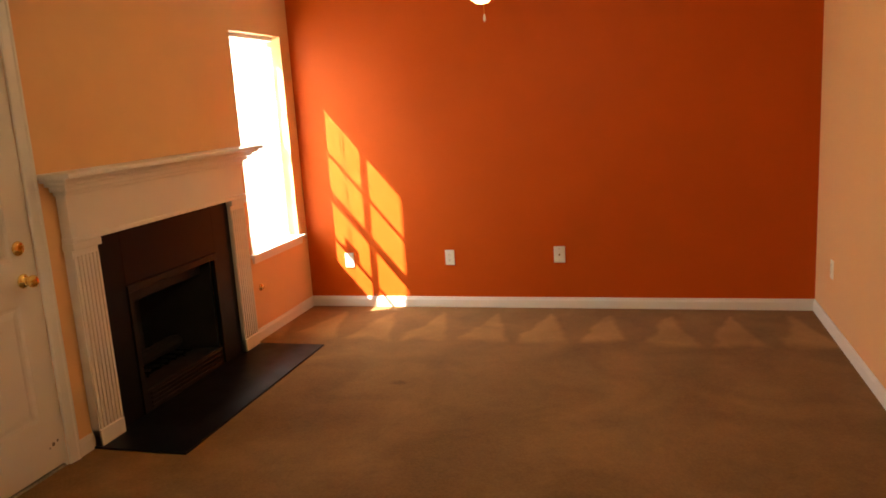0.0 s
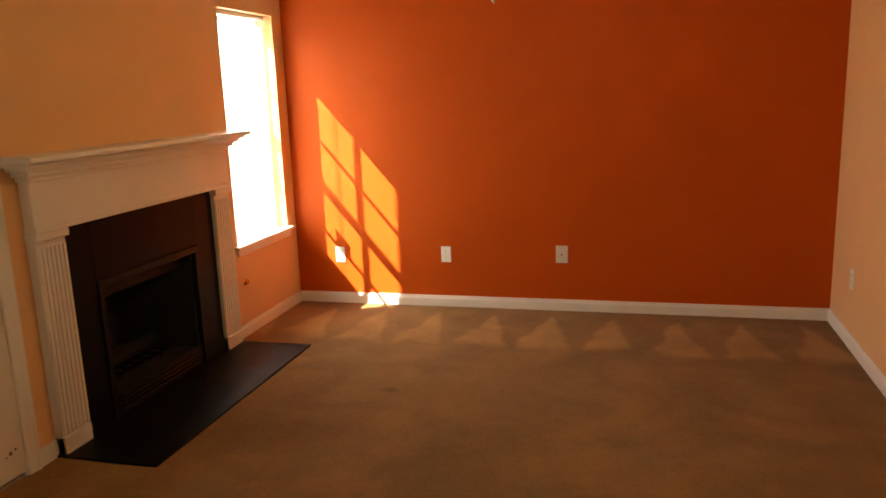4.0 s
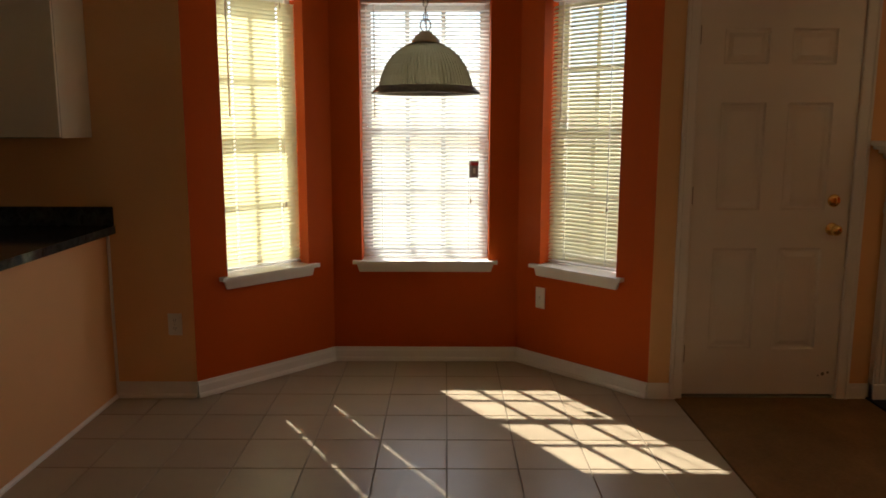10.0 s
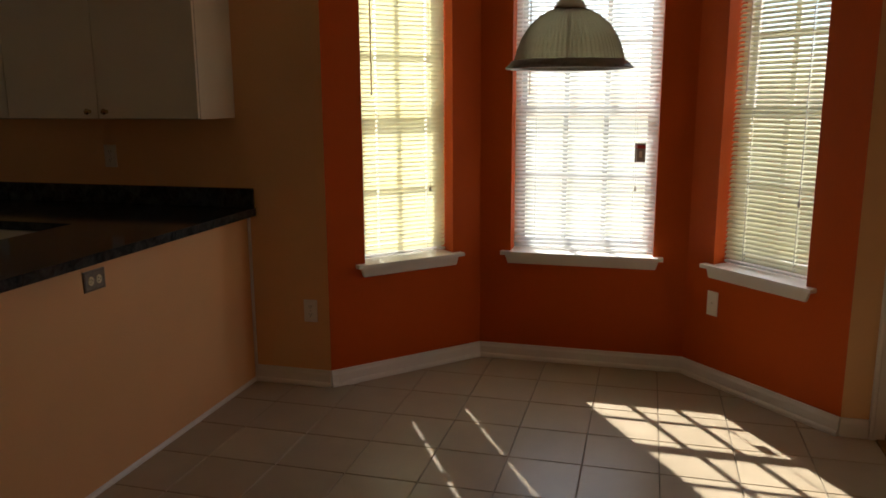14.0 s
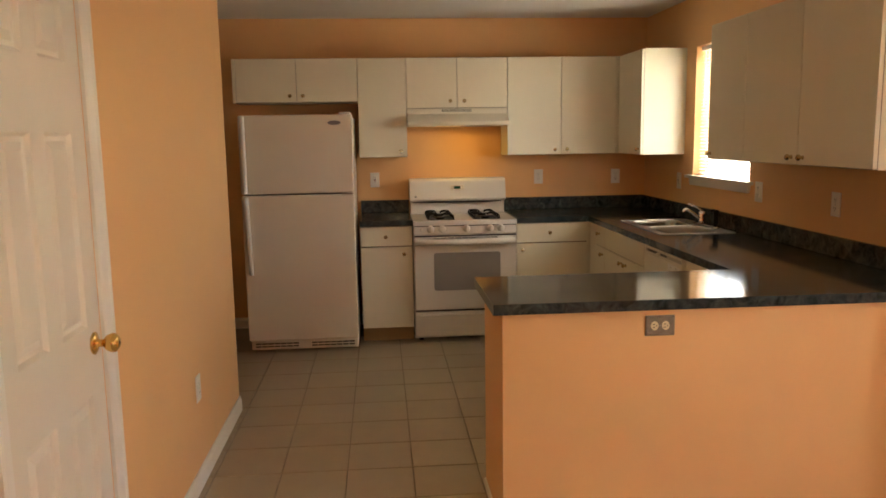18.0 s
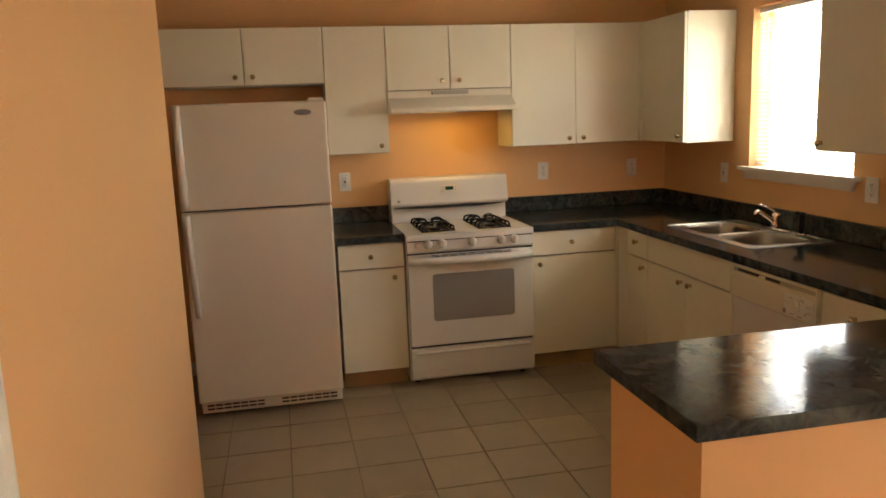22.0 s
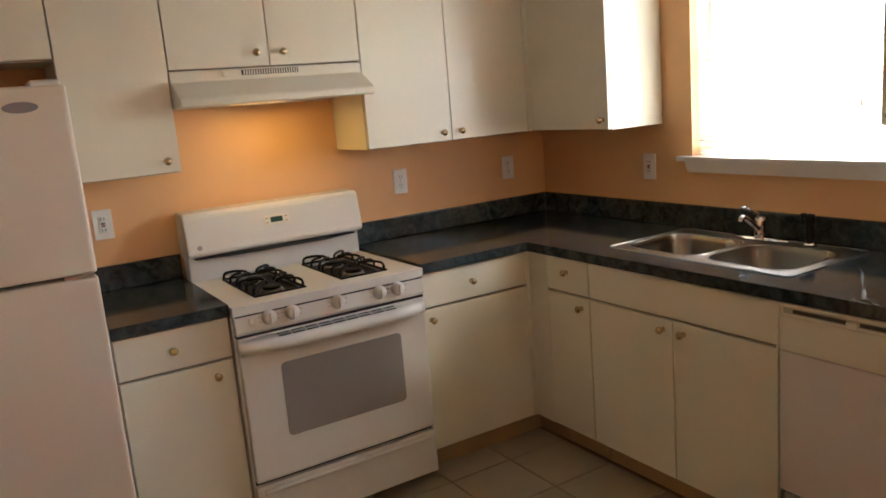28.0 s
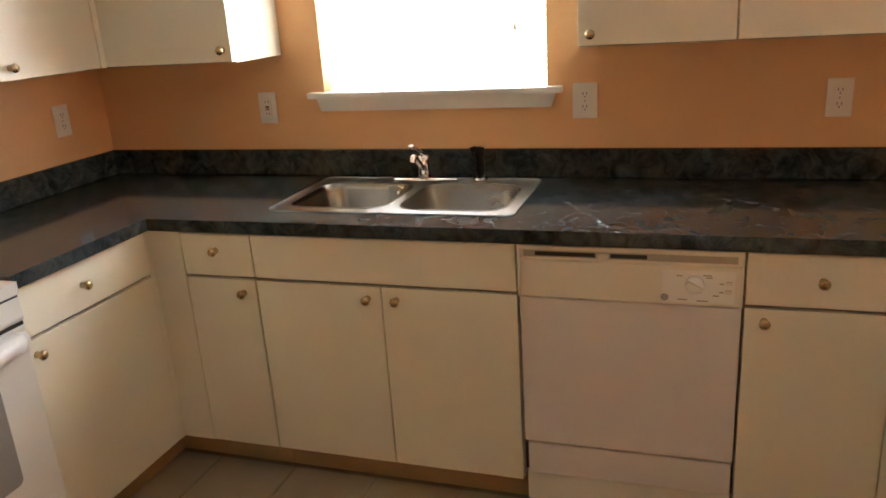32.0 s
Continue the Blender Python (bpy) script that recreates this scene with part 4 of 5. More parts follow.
# ---- pendant lamp over the dining place ----
def pendant(x, y):
    p = thing("pendant_lamp", pose(x, y, 0), "bell-shaped ribbed smoky glass pendant lamp on a chain", "pendant lamp")
    zr = 1.565
    prof = [(0.205, 0.0), (0.200, 0.017), (0.188, 0.061), (0.169, 0.108), (0.140, 0.149), (0.106, 0.178), (0.075, 0.195), (0.058, 0.202)]
    bm = bmesh.new()
    n = 144
    rings = []
    for r, h in prof:
        rings.append([bm.verts.new(((r + (0.0018 if k % 2 else -0.0018)) * math.cos(2 * math.pi * k / n), (r + (0.0018 if k % 2 else -0.0018)) * math.sin(2 * math.pi * k / n), zr + h)) for k in range(n)])
    for a, c in zip(rings, rings[1:]):
        for k in range(n):
            bm.faces.new((a[k], a[(k + 1) % n], c[(k + 1) % n], c[k]))
    part("shade", bm, SHADE_IN, p, "ribbed glass shade")
    part("rim", turned([(0.200, zr + 0.022), (0.210, zr + 0.018), (0.218, zr + 0.008), (0.231, zr - 0.004), (0.230, zr - 0.009), (0.218, zr - 0.011), (0.201, zr - 0.004), (0.198, zr + 0.010)], 64), PEWTER, p, "dark metal rim", True)
    part("collar", turned([(0.058, zr + 0.197), (0.060, zr + 0.210), (0.054, zr + 0.214), (0.051, zr + 0.222), (0.033, zr + 0.238), (0.022, zr + 0.249), (0.0, zr + 0.251)], 32), GALV, p, "satin nickel collar", True)
    part("loop", sweep([(0.0, 0.022 * math.cos(a), zr + 0.274 + 0.026 * math.sin(a)) for a in [i * math.pi / 8 for i in range(16)]], 0.003, 6, closed=True), PEWTER, p)
    z = zr + 0.308
    i = 0
    while z < TOP - 0.04:
        pts = []
        for k in range(12):
            a = 2 * math.pi * k / 12
            u, w = 0.010 * math.cos(a), 0.019 * math.sin(a)
            pts.append((u, 0, z + w) if i % 2 else (0, u, z + w))
        part("chain_link", sweep(pts, 0.0022, 5, closed=True), PEWTER, p)
        z += 0.030
        i += 1
    part("canopy", turned([(0.0, TOP), (0.062, TOP), (0.058, TOP - 0.012), (0.02, TOP - 0.03), (0.0, TOP - 0.032)], 28), GALV, p, "", True)
    part("cord", sweep([(0.006, 0.004, zr + 0.24), (0.012, -0.008, zr + 0.5), (0.004, 0.006, TOP - 0.02)], 0.003, 6), PLASTIC, p)


pendant(0.56, 5.13)


# ---- outlets, switches, gas key, stickers ----
def outlet(m, kind="duplex", label="white duplex outlet plate on the wall", plate=None, w=0.072, h=0.116):
    """A wall plate: local x across, local y out of the wall, z up, from its middle."""
    o = thing("wall_outlet", m, label, "outlet", "wall outlets")
    part("cover_plate", block(-w / 2, 0.0, -h / 2, w / 2, 0.006, h / 2, 0.0025, 2), plate or PLASTIC, o)
    if plate:
        for i in range(11):
            u = -w / 2 + 0.006 + i * (w - 0.012) / 10
            for s in (-1, 1):
                part("bead", turned([(0.0032, 0.0055), (0.0022, 0.0085), (0.0, 0.0095)], 6, "Y", (u, 0, s * (h / 2 - 0.006))), plate, o)
        for i in range(1, 14):
            u = -h / 2 + 0.006 + i * (h - 0.012) / 14
            for s in (-1, 1):
                part("bead", turned([(0.0032, 0.0055), (0.0022, 0.0085), (0.0, 0.0095)], 6, "Y", (s * (w / 2 - 0.006), 0, u)), plate, o)
    if kind == "duplex":
        for s in (-1, 1):
            r = part("receptacle", prism([(0.017 * math.cos(a), s * 0.021 + 0.0145 * math.sin(a)) for a in [i * math.pi / 8 for i in range(16)]], 0.0055, 0.0085, "XZ"), IVORY if plate else PLASTIC, o)
            for sx in (-0.006, 0.006):
                part("slot", block(sx - 0.0012, 0.0083, s * 0.021 - 0.001, sx + 0.0012, 0.009, s * 0.021 + 0.008), SLOT_AND_SHADE, r)
            part("ground_hole", turned([(0.0024, 0.0083), (0.0024, 0.009)], 8, "Y", (0, 0, s * 0.021 - 0.007)), SLOT_AND_SHADE, r)
        part("screw", turned([(0.003, 0.006), (0.0025, 0.0075), (0, 0.0075)], 8, "Y"), STEEL, o)
    elif kind == "gfci":
        r = part("receptacle", block(-0.017, 0.005, -0.034, 0.017, 0.009, 0.034, 0.002), PLASTIC, o)
        part("test_button", block(-0.007, 0.009, 0.001, 0.007, 0.011, 0.007), SLOT_AND_SHADE, r)
        part("reset_button", block(-0.007, 0.009, -0.008, 0.007, 0.011, -0.002), shade("red_button", (0.35, 0.05, 0.04), 0.4), r)
        for s in (-1, 1):
            for sx in (-0.006, 0.006):
                part("slot", block(sx - 0.0012, 0.0088, s * 0.022 - 0.003, sx + 0.0012, 0.0095, s * 0.022 + 0.005), SLOT_AND_SHADE, r)
    elif kind == "switch":
        part("toggle", block(-0.005, 0.005, -0.004, 0.005, 0.018, 0.010, 0.002), PLASTIC, o)
    elif kind == "coax":
        part("socket", turned([(0.006, 0.005), (0.006, 0.014), (0.003, 0.015)], 10, "Y"), BRASS, o)
        for s in (-1, 1):
            part("screw", turned([(0.003, 0.006), (0.0, 0.0075)], 8, "Y", (0, 0, s * 0.042)), STEEL, o)
    return o


SOUTH = lambda x, z: pose(x, 0, z)  # noqa: E731
WESTP = lambda y, z, x=0.0: pose(x, y, z, 0, 0, WEST_TURN)  # noqa: E731
NORTHP = lambda x, z: pose(x, NORTH, z, 0, 0, 180)  # noqa: E731
outlet(NORTHP(0.347, 0.376))
outlet(NORTHP(1.164, 0.392))
outlet(NORTHP(1.994, 0.408), "coax", "white cable socket plate on the red wall", w=0.082, h=0.122)
outlet(pose(EAST, 9.56, 0.40, 0, 0, 90))
outlet(SOUTH(2.212, 1.176), "gfci", "white safety outlet plate above the counter")
outlet(SOUTH(0.884, 1.178))
outlet(SOUTH(0.244, 1.170))
outlet(WESTP(0.754, 1.170), "gfci", "white safety outlet plate beside the window")
outlet(WESTP(1.942, 1.170), label="white duplex outlet plate above the counter", w=0.08)
outlet(WESTP(2.70, 1.163))
outlet(WESTP(3.805, 0.396), label="peach-tinted outlet plate on the narrow pier")
outlet(pose(PAN_X, 2.86, 0.435, 0, 0, 90), label="peach-tinted outlet plate low on the partition")
outlet(M_N @ pose(AW_N[1] - AW_N[0] - 0.012, 0.0, 0.422), "switch", "white blank wall plate under the bay window", w=0.066, h=0.125)
outlet(pose(1.147, 3.479, 0.806) @ pose(0, 0, 0, 0, 90, 0), "duplex", "ornate dark pewter outlet plate on the peninsula", PEWTER, w=0.078, h=0.112)

g = thing("gas_valve", WESTP(9.225, 0.36), "round brass gas key valve low on the wall", "gas valve")
part("escutcheon", turned([(0.026, 0.0), (0.026, 0.003), (0.018, 0.010), (0.0, 0.010)], 20, "Y"), BRASS, g, "", True)
part("key_socket", turned([(0.012, 0.008), (0.012, 0.022), (0.007, 0.024), (0.006, 0.016), (0.0, 0.016)], 16, "Y"), BRASS, g, "", True)


def sticker(m, w, h):
    s = thing("window_sticker", m, "small printed sticker on the window pane", "sticker")
    part("paper", block(-w / 2, -0.001, -h / 2, w / 2, 0.0006, h / 2), shade("grey_paper", (0.30, 0.27, 0.26), 0.6), s)
    part("red_band", block(-w / 2, 0.0006, h * 0.22, w / 2, 0.0012, h * 0.40), shade("red_print", (0.42, 0.03, 0.03), 0.6), s)
    part("white_mark", block(-w * 0.18, 0.0006, -h * 0.25, w * 0.1, 0.0012, h * 0.08), PLASTIC, s)


sticker(pose(BAY_X - 0.058, 5.385, 1.165, 0, 0, WEST_TURN), 0.055, 0.10)
sticker(pose(-0.1295, 9.74, 1.065, 0, 0, WEST_TURN), 0.065, 0.10)

# ---- kitchen ----
KNOB_PROFILE = [(0.010, 0.0), (0.008, 0.004), (0.006, 0.010), (0.013, 0.016), (0.0145, 0.022), (0.011, 0.028), (0.0, 0.030)]


def cabinet(name, m, w, depth, z0, z1, fronts, label, group, toe=0.0, hollow=0.0):
    """A slab-door cabinet: local x across, y out from the wall. fronts: kind, x0, x1, z0, z1, knob (x, z) or None."""
    c = thing(name, m, label, "cabinet", group)
    part("body", block(0.001, 0.003, z0 + toe, w - 0.001, depth, z1 - hollow), LAMINATE, c)
    part("face_frame", block(0.002, depth, z0 + toe + 0.001, w - 0.002, depth + 0.0015, z1 - 0.001), LAMINATE_EDGE, c, "dark gap between the doors")
    if toe:
        part("toe_kick", block(0.001, depth - 0.075, z0, w - 0.001, depth - 0.06, z0 + toe), TOE, c, "tan plywood toe kick")
    for kind, x0, x1, a, e, knob in fronts:
        f = part(kind, block(x0 + 0.002, depth + 0.0025, a + 0.002, x1 - 0.002, depth + 0.020, e - 0.002, 0.0018, 2), LAMINATE, c)
        if knob:
            part("knob", turned(KNOB_PROFILE, 16, "Y", (knob[0], depth + 0.020, knob[1])), OLD_BRASS, f, "round dull brass knob", True)
    return c


DZ0, DZ1, RZ0, RZ1 = 0.112, 0.718, 0.724, 0.868
GB, GU = "base cabinets", "wall cabinets"
# south wall, base
cabinet("base_cabinet", pose(1.945, 0, 0), 0.380, 0.60, 0, 0.873, [("drawer", 0, 0.380, RZ0, RZ1, (0.197, 0.794)), ("door", 0, 0.380, DZ0, DZ1, (0.064, 0.667))], "white laminate base cabinet with drawer beside the fridge", GB, 0.11)
cabinet("base_cabinet", pose(0.640, 0, 0), 0.534, 0.60, 0, 0.873, [("drawer", 0, 0.534, RZ0, RZ1, (0.288, 0.797)), ("door", 0, 0.534, DZ0, DZ1, (0.492, 0.672))], "white laminate base cabinet with drawer beside the stove", GB, 0.11)
# west wall, base: local x runs south from the north end
WC = lambda y1: pose(0, y1, 0, 0, 0, WEST_TURN)  # noqa: E731
cabinet("base_cabinet", WC(0.995), 0.255, 0.60, 0, 0.873, [("drawer", 0, 0.255, RZ0, RZ1, (0.128, 0.81)), ("door", 0, 0.255, DZ0, DZ1, (0.046, 0.672))], "narrow white laminate base cabinet with drawer", GB, 0.11)
cabinet("sink_cabinet", WC(1.836), 0.839, 0.60, 0, 0.873, [("false_front", 0, 0.839, RZ0, RZ1, None), ("door", 0, 0.416, DZ0, DZ1, (0.368, 0.678)), ("door", 0.416, 0.839, DZ0, DZ1, (0.460, 0.678))], "white laminate sink cabinet with two doors", GB, 0.11, 0.16)
cabinet("base_cabinet", WC(2.780), 0.352, 0.60, 0, 0.873, [("drawer", 0, 0.352, RZ0, RZ1, (0.173, 0.797)), ("door", 0, 0.352, DZ0, DZ1, (0.302, 0.682))], "white laminate base cabinet with drawer beside the dishwasher", GB, 0.11)
cabinet("peninsula_cabinet", pose(1.62, 3.363, 0, 0, 0, 180), 0.96, 0.34, 0, 0.873, [("door", 0, 0.48, DZ0, RZ1, (0.44, 0.70)), ("door", 0.48, 0.96, DZ0, RZ1, (0.52, 0.70))], "white laminate cabinet under the peninsula", GB, 0.11)
fill = thing("corner_filler", pose(0, 0, 0), "white laminate filler strips in the cabinet corners", "cabinet")
part("strip", block(0.585, 0.585, 0.11, 0.619, 0.739, 0.873, 0.002), LAMINATE, fill)
part("strip", block(0.585, 0.500, 0.11, 0.639, 0.6185, 0.873, 0.002), LAMINATE, fill)
part("strip", block(0.55, 2.781, 0.11, 0.619, 2.99, 0.873, 0.002), LAMINATE, fill)
part("toe_kick", block(0.525, 0.525, 0.0, 0.54, 0.739, 0.11), TOE, fill, "tan plywood toe kick")
part("toe_kick", block(0.54, 0.525, 0.0, 0.641, 0.54, 0.11), TOE, fill, "tan plywood toe kick")
# wall cabinets
UB, UT = 1.362, 2.10
cabinet("wall_cabinet", pose(2.321, 0, 0), 0.916, 0.308, 1.778, UT, [("door", 0, 0.45, 1.781, UT - 0.002, (0.402, 1.826)), ("door", 0.45, 0.89, 1.781, UT - 0.002, (0.498, 1.826)), ("stile", 0.89, 0.916, 1.778, UT, None)], "short white laminate wall cabinet above the fridge", GU)
cabinet("wall_cabinet", pose(1.957, 0, 0), 0.363, 0.308, UB, UT, [("door", 0, 0.363, UB + 0.002, UT - 0.002, (0.05, 1.408))], "white laminate wall cabinet with one door", GU)
cabinet("wall_cabinet", pose(1.194, 0, 0), 0.762, 0.308, 1.722, UT, [("door", 0, 0.381, 1.725, UT - 0.002, (0.328, 1.776)), ("door", 0.381, 0.762, 1.725, UT - 0.002, (0.434, 1.776))], "short white laminate wall cabinet above the range hood", GU)
cabinet("wall_cabinet", pose(0.329, 0, 0), 0.863, 0.308, UB, UT, [("stile", -0.009, 0.021, UB, UT, None), ("door", 0.021, 0.447, UB + 0.002, UT - 0.002, (0.403, 1.402)), ("door", 0.447, 0.863, UB + 0.002, UT - 0.002, (0.497, 1.402))], "white laminate wall cabinet with two doors", GU)
cabinet("wall_cabinet", WC(0.838), 0.835, 0.305, UB, UT, [("door", 0, 0.512, UB + 0.002, UT - 0.002, (0.033, 1.404))], "white laminate corner wall cabinet beside the window", GU)
cabinet("wall_cabinet", WC(2.390), 0.425, 0.305, UB, UT, [("door", 0, 0.425, UB + 0.002, UT - 0.002, (0.387, 1.398))], "white laminate wall cabinet with one door", GU)
cabinet("wall_cabinet", WC(3.440), 1.049, 0.305, UB, UT, [("door", 0, 0.535, UB + 0.002, UT - 0.002, (0.488, 1.398)), ("door", 0.535, 1.049, UB + 0.002, UT - 0.002, (0.582, 1.398))], "wide white laminate wall cabinet with two doors", GU)

# half wall under the peninsula
hw = bmesh.new()
box(hw, 0.0, 3.368, -0.05, 1.738, 3.479, 0.873)
box(hw, 1.632, 3.0, -0.05, 1.738, 3.368, 0.873)
structure("wall_peninsula", hw, PEACH, "peach painted half wall of the peninsula")
for nm, a, c in (("trim_peninsula", (0.014, 3.479), (1.738, 3.479)), ("trim_peninsula_end", (1.738, 3.479), (1.738, 3.0))):
    d = Vector((c[0] - a[0], c[1] - a[1], 0))
    q = prism([(0, -0.01), (0.013, -0.01), (0.012, 0.008), (0.006, 0.016), (0, 0.018)], 0, d.length, "YZ")
    structure(nm, q, TRIM, "white quarter round along the floor", pose(a[0], a[1], 0, 0, 0, math.degrees(math.atan2(d.y, d.x))))
structure("trim_peninsula_corner", block(0.0005, 3.480, 0.0, 0.016, 3.493, 0.872, 0.003), TRIM, "white caulked corner bead")

# worktop: a U with its sink cut out, and a short piece by the fridge
top = thing("worktop", pose(0, 0, 0), "dark mottled stone-look laminate worktop with backsplash", "worktop")
xs, ys = [0.001, 0.095, 0.475, 0.640, 1.177, 1.778], [0.001, 0.640, 1.035, 1.77, 2.97, 3.525]


def worktop_cell(i, j):
    if j == 0:
        return i <= 3
    if j == 2 and i == 1:
        return False
    if j in (1, 2, 3):
        return i <= 2
    return True


part("countertop", slab(xs, ys, 0.874, 0.914, worktop_cell, 0.011), COUNTER, top, "", False)
part("backsplash", block(0.022, 0.001, 0.9145, 1.177, 0.021, 1.013, 0.005, 2), COUNTER, top)
part("backsplash", block(0.001, 0.001, 0.9145, 0.021, 3.521, 1.013, 0.005, 2), COUNTER, top)
top2 = thing("worktop", pose(1.943, 0, 0), "short dark mottled worktop piece between fridge and stove", "worktop")
part("countertop", slab([0.0, 0.385], [0.001, 0.640], 0.874, 0.914, lambda i, j: True, 0.011), COUNTER, top2)
part("backsplash", block(0.0, 0.001, 0.9145, 0.385, 0.021, 1.013, 0.005, 2), COUNTER, top2)


# sink
def sink():
    s = thing("kitchen_sink", pose(0, 0, 0.9145), "stainless steel double bowl sink set in the worktop", "sink")
    x0, x1, y0, y1 = 0.055, 0.517, 1.003, 1.803
    bowls = [(0.140, 0.478, 1.040, 1.393), (0.140, 0.478, 1.423, 1.766)]

    def rounded(a, c, e, f, r, n=6):
        pts = []
        for cx, cy, q in ((c - r, f - r, 0), (a + r, f - r, 1), (a + r, e + r, 2), (c - r, e + r, 3)):
            for k in range(n + 1):
                t = math.pi / 2 * (q + k / n)
                pts.append((cx + r * math.cos(t), cy + r * math.sin(t)))
        return pts

    bm = bmesh.new()
    rim = [bm.verts.new((*p, 0.0015)) for p in rounded(x0, x1, y0, y1, 0.03)]
    edges = [bm.edges.new((rim[i], rim[(i + 1) % len(rim)])) for i in range(len(rim))]
    for a, c, e, f in bowls:
        ring = [bm.verts.new((*p, 0.003)) for p in rounded(a, c, e, f, 0.075)]
        edges += [bm.edges.new((ring[i], ring[(i + 1) % len(ring)])) for i in range(len(ring))]
    bmesh.ops.triangle_fill(bm, use_beauty=True, edges=edges)
    bmesh.ops.recalc_face_normals(bm, faces=bm.faces[:])
    if sum(f.normal.z for f in bm.faces) < 0:
        bmesh.ops.reverse_faces(bm, faces=bm.faces[:])
    part("rim", bm, STEEL, s)
    edge_loop = rounded(x0, x1, y0, y1, 0.03)
    part("rim_edge", sweep([(*p, 0.0015) for p in edge_loop], 0.003, 6, closed=True), STEEL, s)
    for a, c, e, f in bowls:
        bm = bmesh.new()
        rows = []
        for inset, z, r in ((0.0, 0.003, 0.075), (0.004, -0.004, 0.073), (0.008, -0.02, 0.072), (0.016, -0.14, 0.068), (0.035, -0.165, 0.06), (0.10, -0.172, 0.05)):
            rows.append([bm.verts.new((*p, z)) for p in rounded(a + inset, c - inset, e + inset, f - inset, r)])
        for p, q in zip(rows, rows[1:]):
            for i in range(len(p)):
                bm.faces.new((p[i], p[(i + 1) % len(p)], q[(i + 1) % len(q)], q[i]))
        bm.faces.new(rows[-1])
        bmesh.ops.recalc_face_normals(bm, faces=bm.faces[:])
        bmesh.ops.reverse_faces(bm, faces=bm.faces[:])
        b = part("bowl", bm, SINK_STEEL, s, "", True)
        part("drain", turned([(0.045, -0.1715), (0.042, -0.168), (0.03, -0.170), (0.0, -0.171)], 20, at=((a + c) / 2, (e + f) / 2, 0)), CHROME, b, "", True)
        part("bowl_lip", sweep([(*p, 0.003) for p in rounded(a, c, e, f, 0.075)], 0.0028, 6, closed=True), STEEL, s)
    t = thing("kitchen_faucet", pose(0.098, 1.395, 0.918), "chrome single-lever kitchen faucet", "faucet")
    part("base_plate", prism([(0.026 * math.cos(a), 0.125 * math.sin(a)) for a in [i * math.pi / 12 for i in range(24)]], 0.0, 0.010, "XY", bevel=0.003), CHROME, t, "", True)
    part("body", turned([(0.024, 0.0), (0.022, 0.03), (0.020, 0.055), (0.021, 0.075), (0.018, 0.088), (0.0, 0.092)], 20), CHROME, t, "", True)
    part("spout", sweep(rounded_line([(0.0, 0.0, 0.036), (0.05, 0.003, 0.070), (0.104, 0.006, 0.106), (0.120, 0.007, 0.104), (0.124, 0.007, 0.090)]), 0.0105, 12), CHROME, t, "", True)
    part("lever", sweep([(0.0, 0.0, 0.086), (0.016, -0.002, 0.104), (0.048, -0.006, 0.122), (0.080, -0.010, 0.132)], 0.0065, 10), CHROME, t, "", True)
    part("lever_cap", turned([(0.0, 0.0), (0.012, 0.003), (0.014, 0.008), (0.010, 0.013), (0.0, 0.014)], 14, at=(0.082, -0.010, 0.129)), CHROME, t, "", True)
    sp = thing("sink_sprayer", pose(0.096, 1.598, 0.918) @ Matrix.Scale(1.15, 4), "black side sprayer standing beside the faucet", "sprayer")
    part("holder", turned([(0.022, 0.0), (0.021, 0.008), (0.014, 0.012)], 16), CHROME, sp, "chrome holder", True)
    part("handle", turned([(0.012, 0.01), (0.014, 0.03), (0.013, 0.07), (0.016, 0.085), (0.015, 0.10), (0.0, 0.104)], 16), BLACK_IRON, sp, "", True)
    part("nozzle", sweep([(0.0, 0.0, 0.092), (0.012, -0.012, 0.098), (0.02, -0.02, 0.096)], 0.009, 8), BLACK_IRON, sp, "", True)


sink()


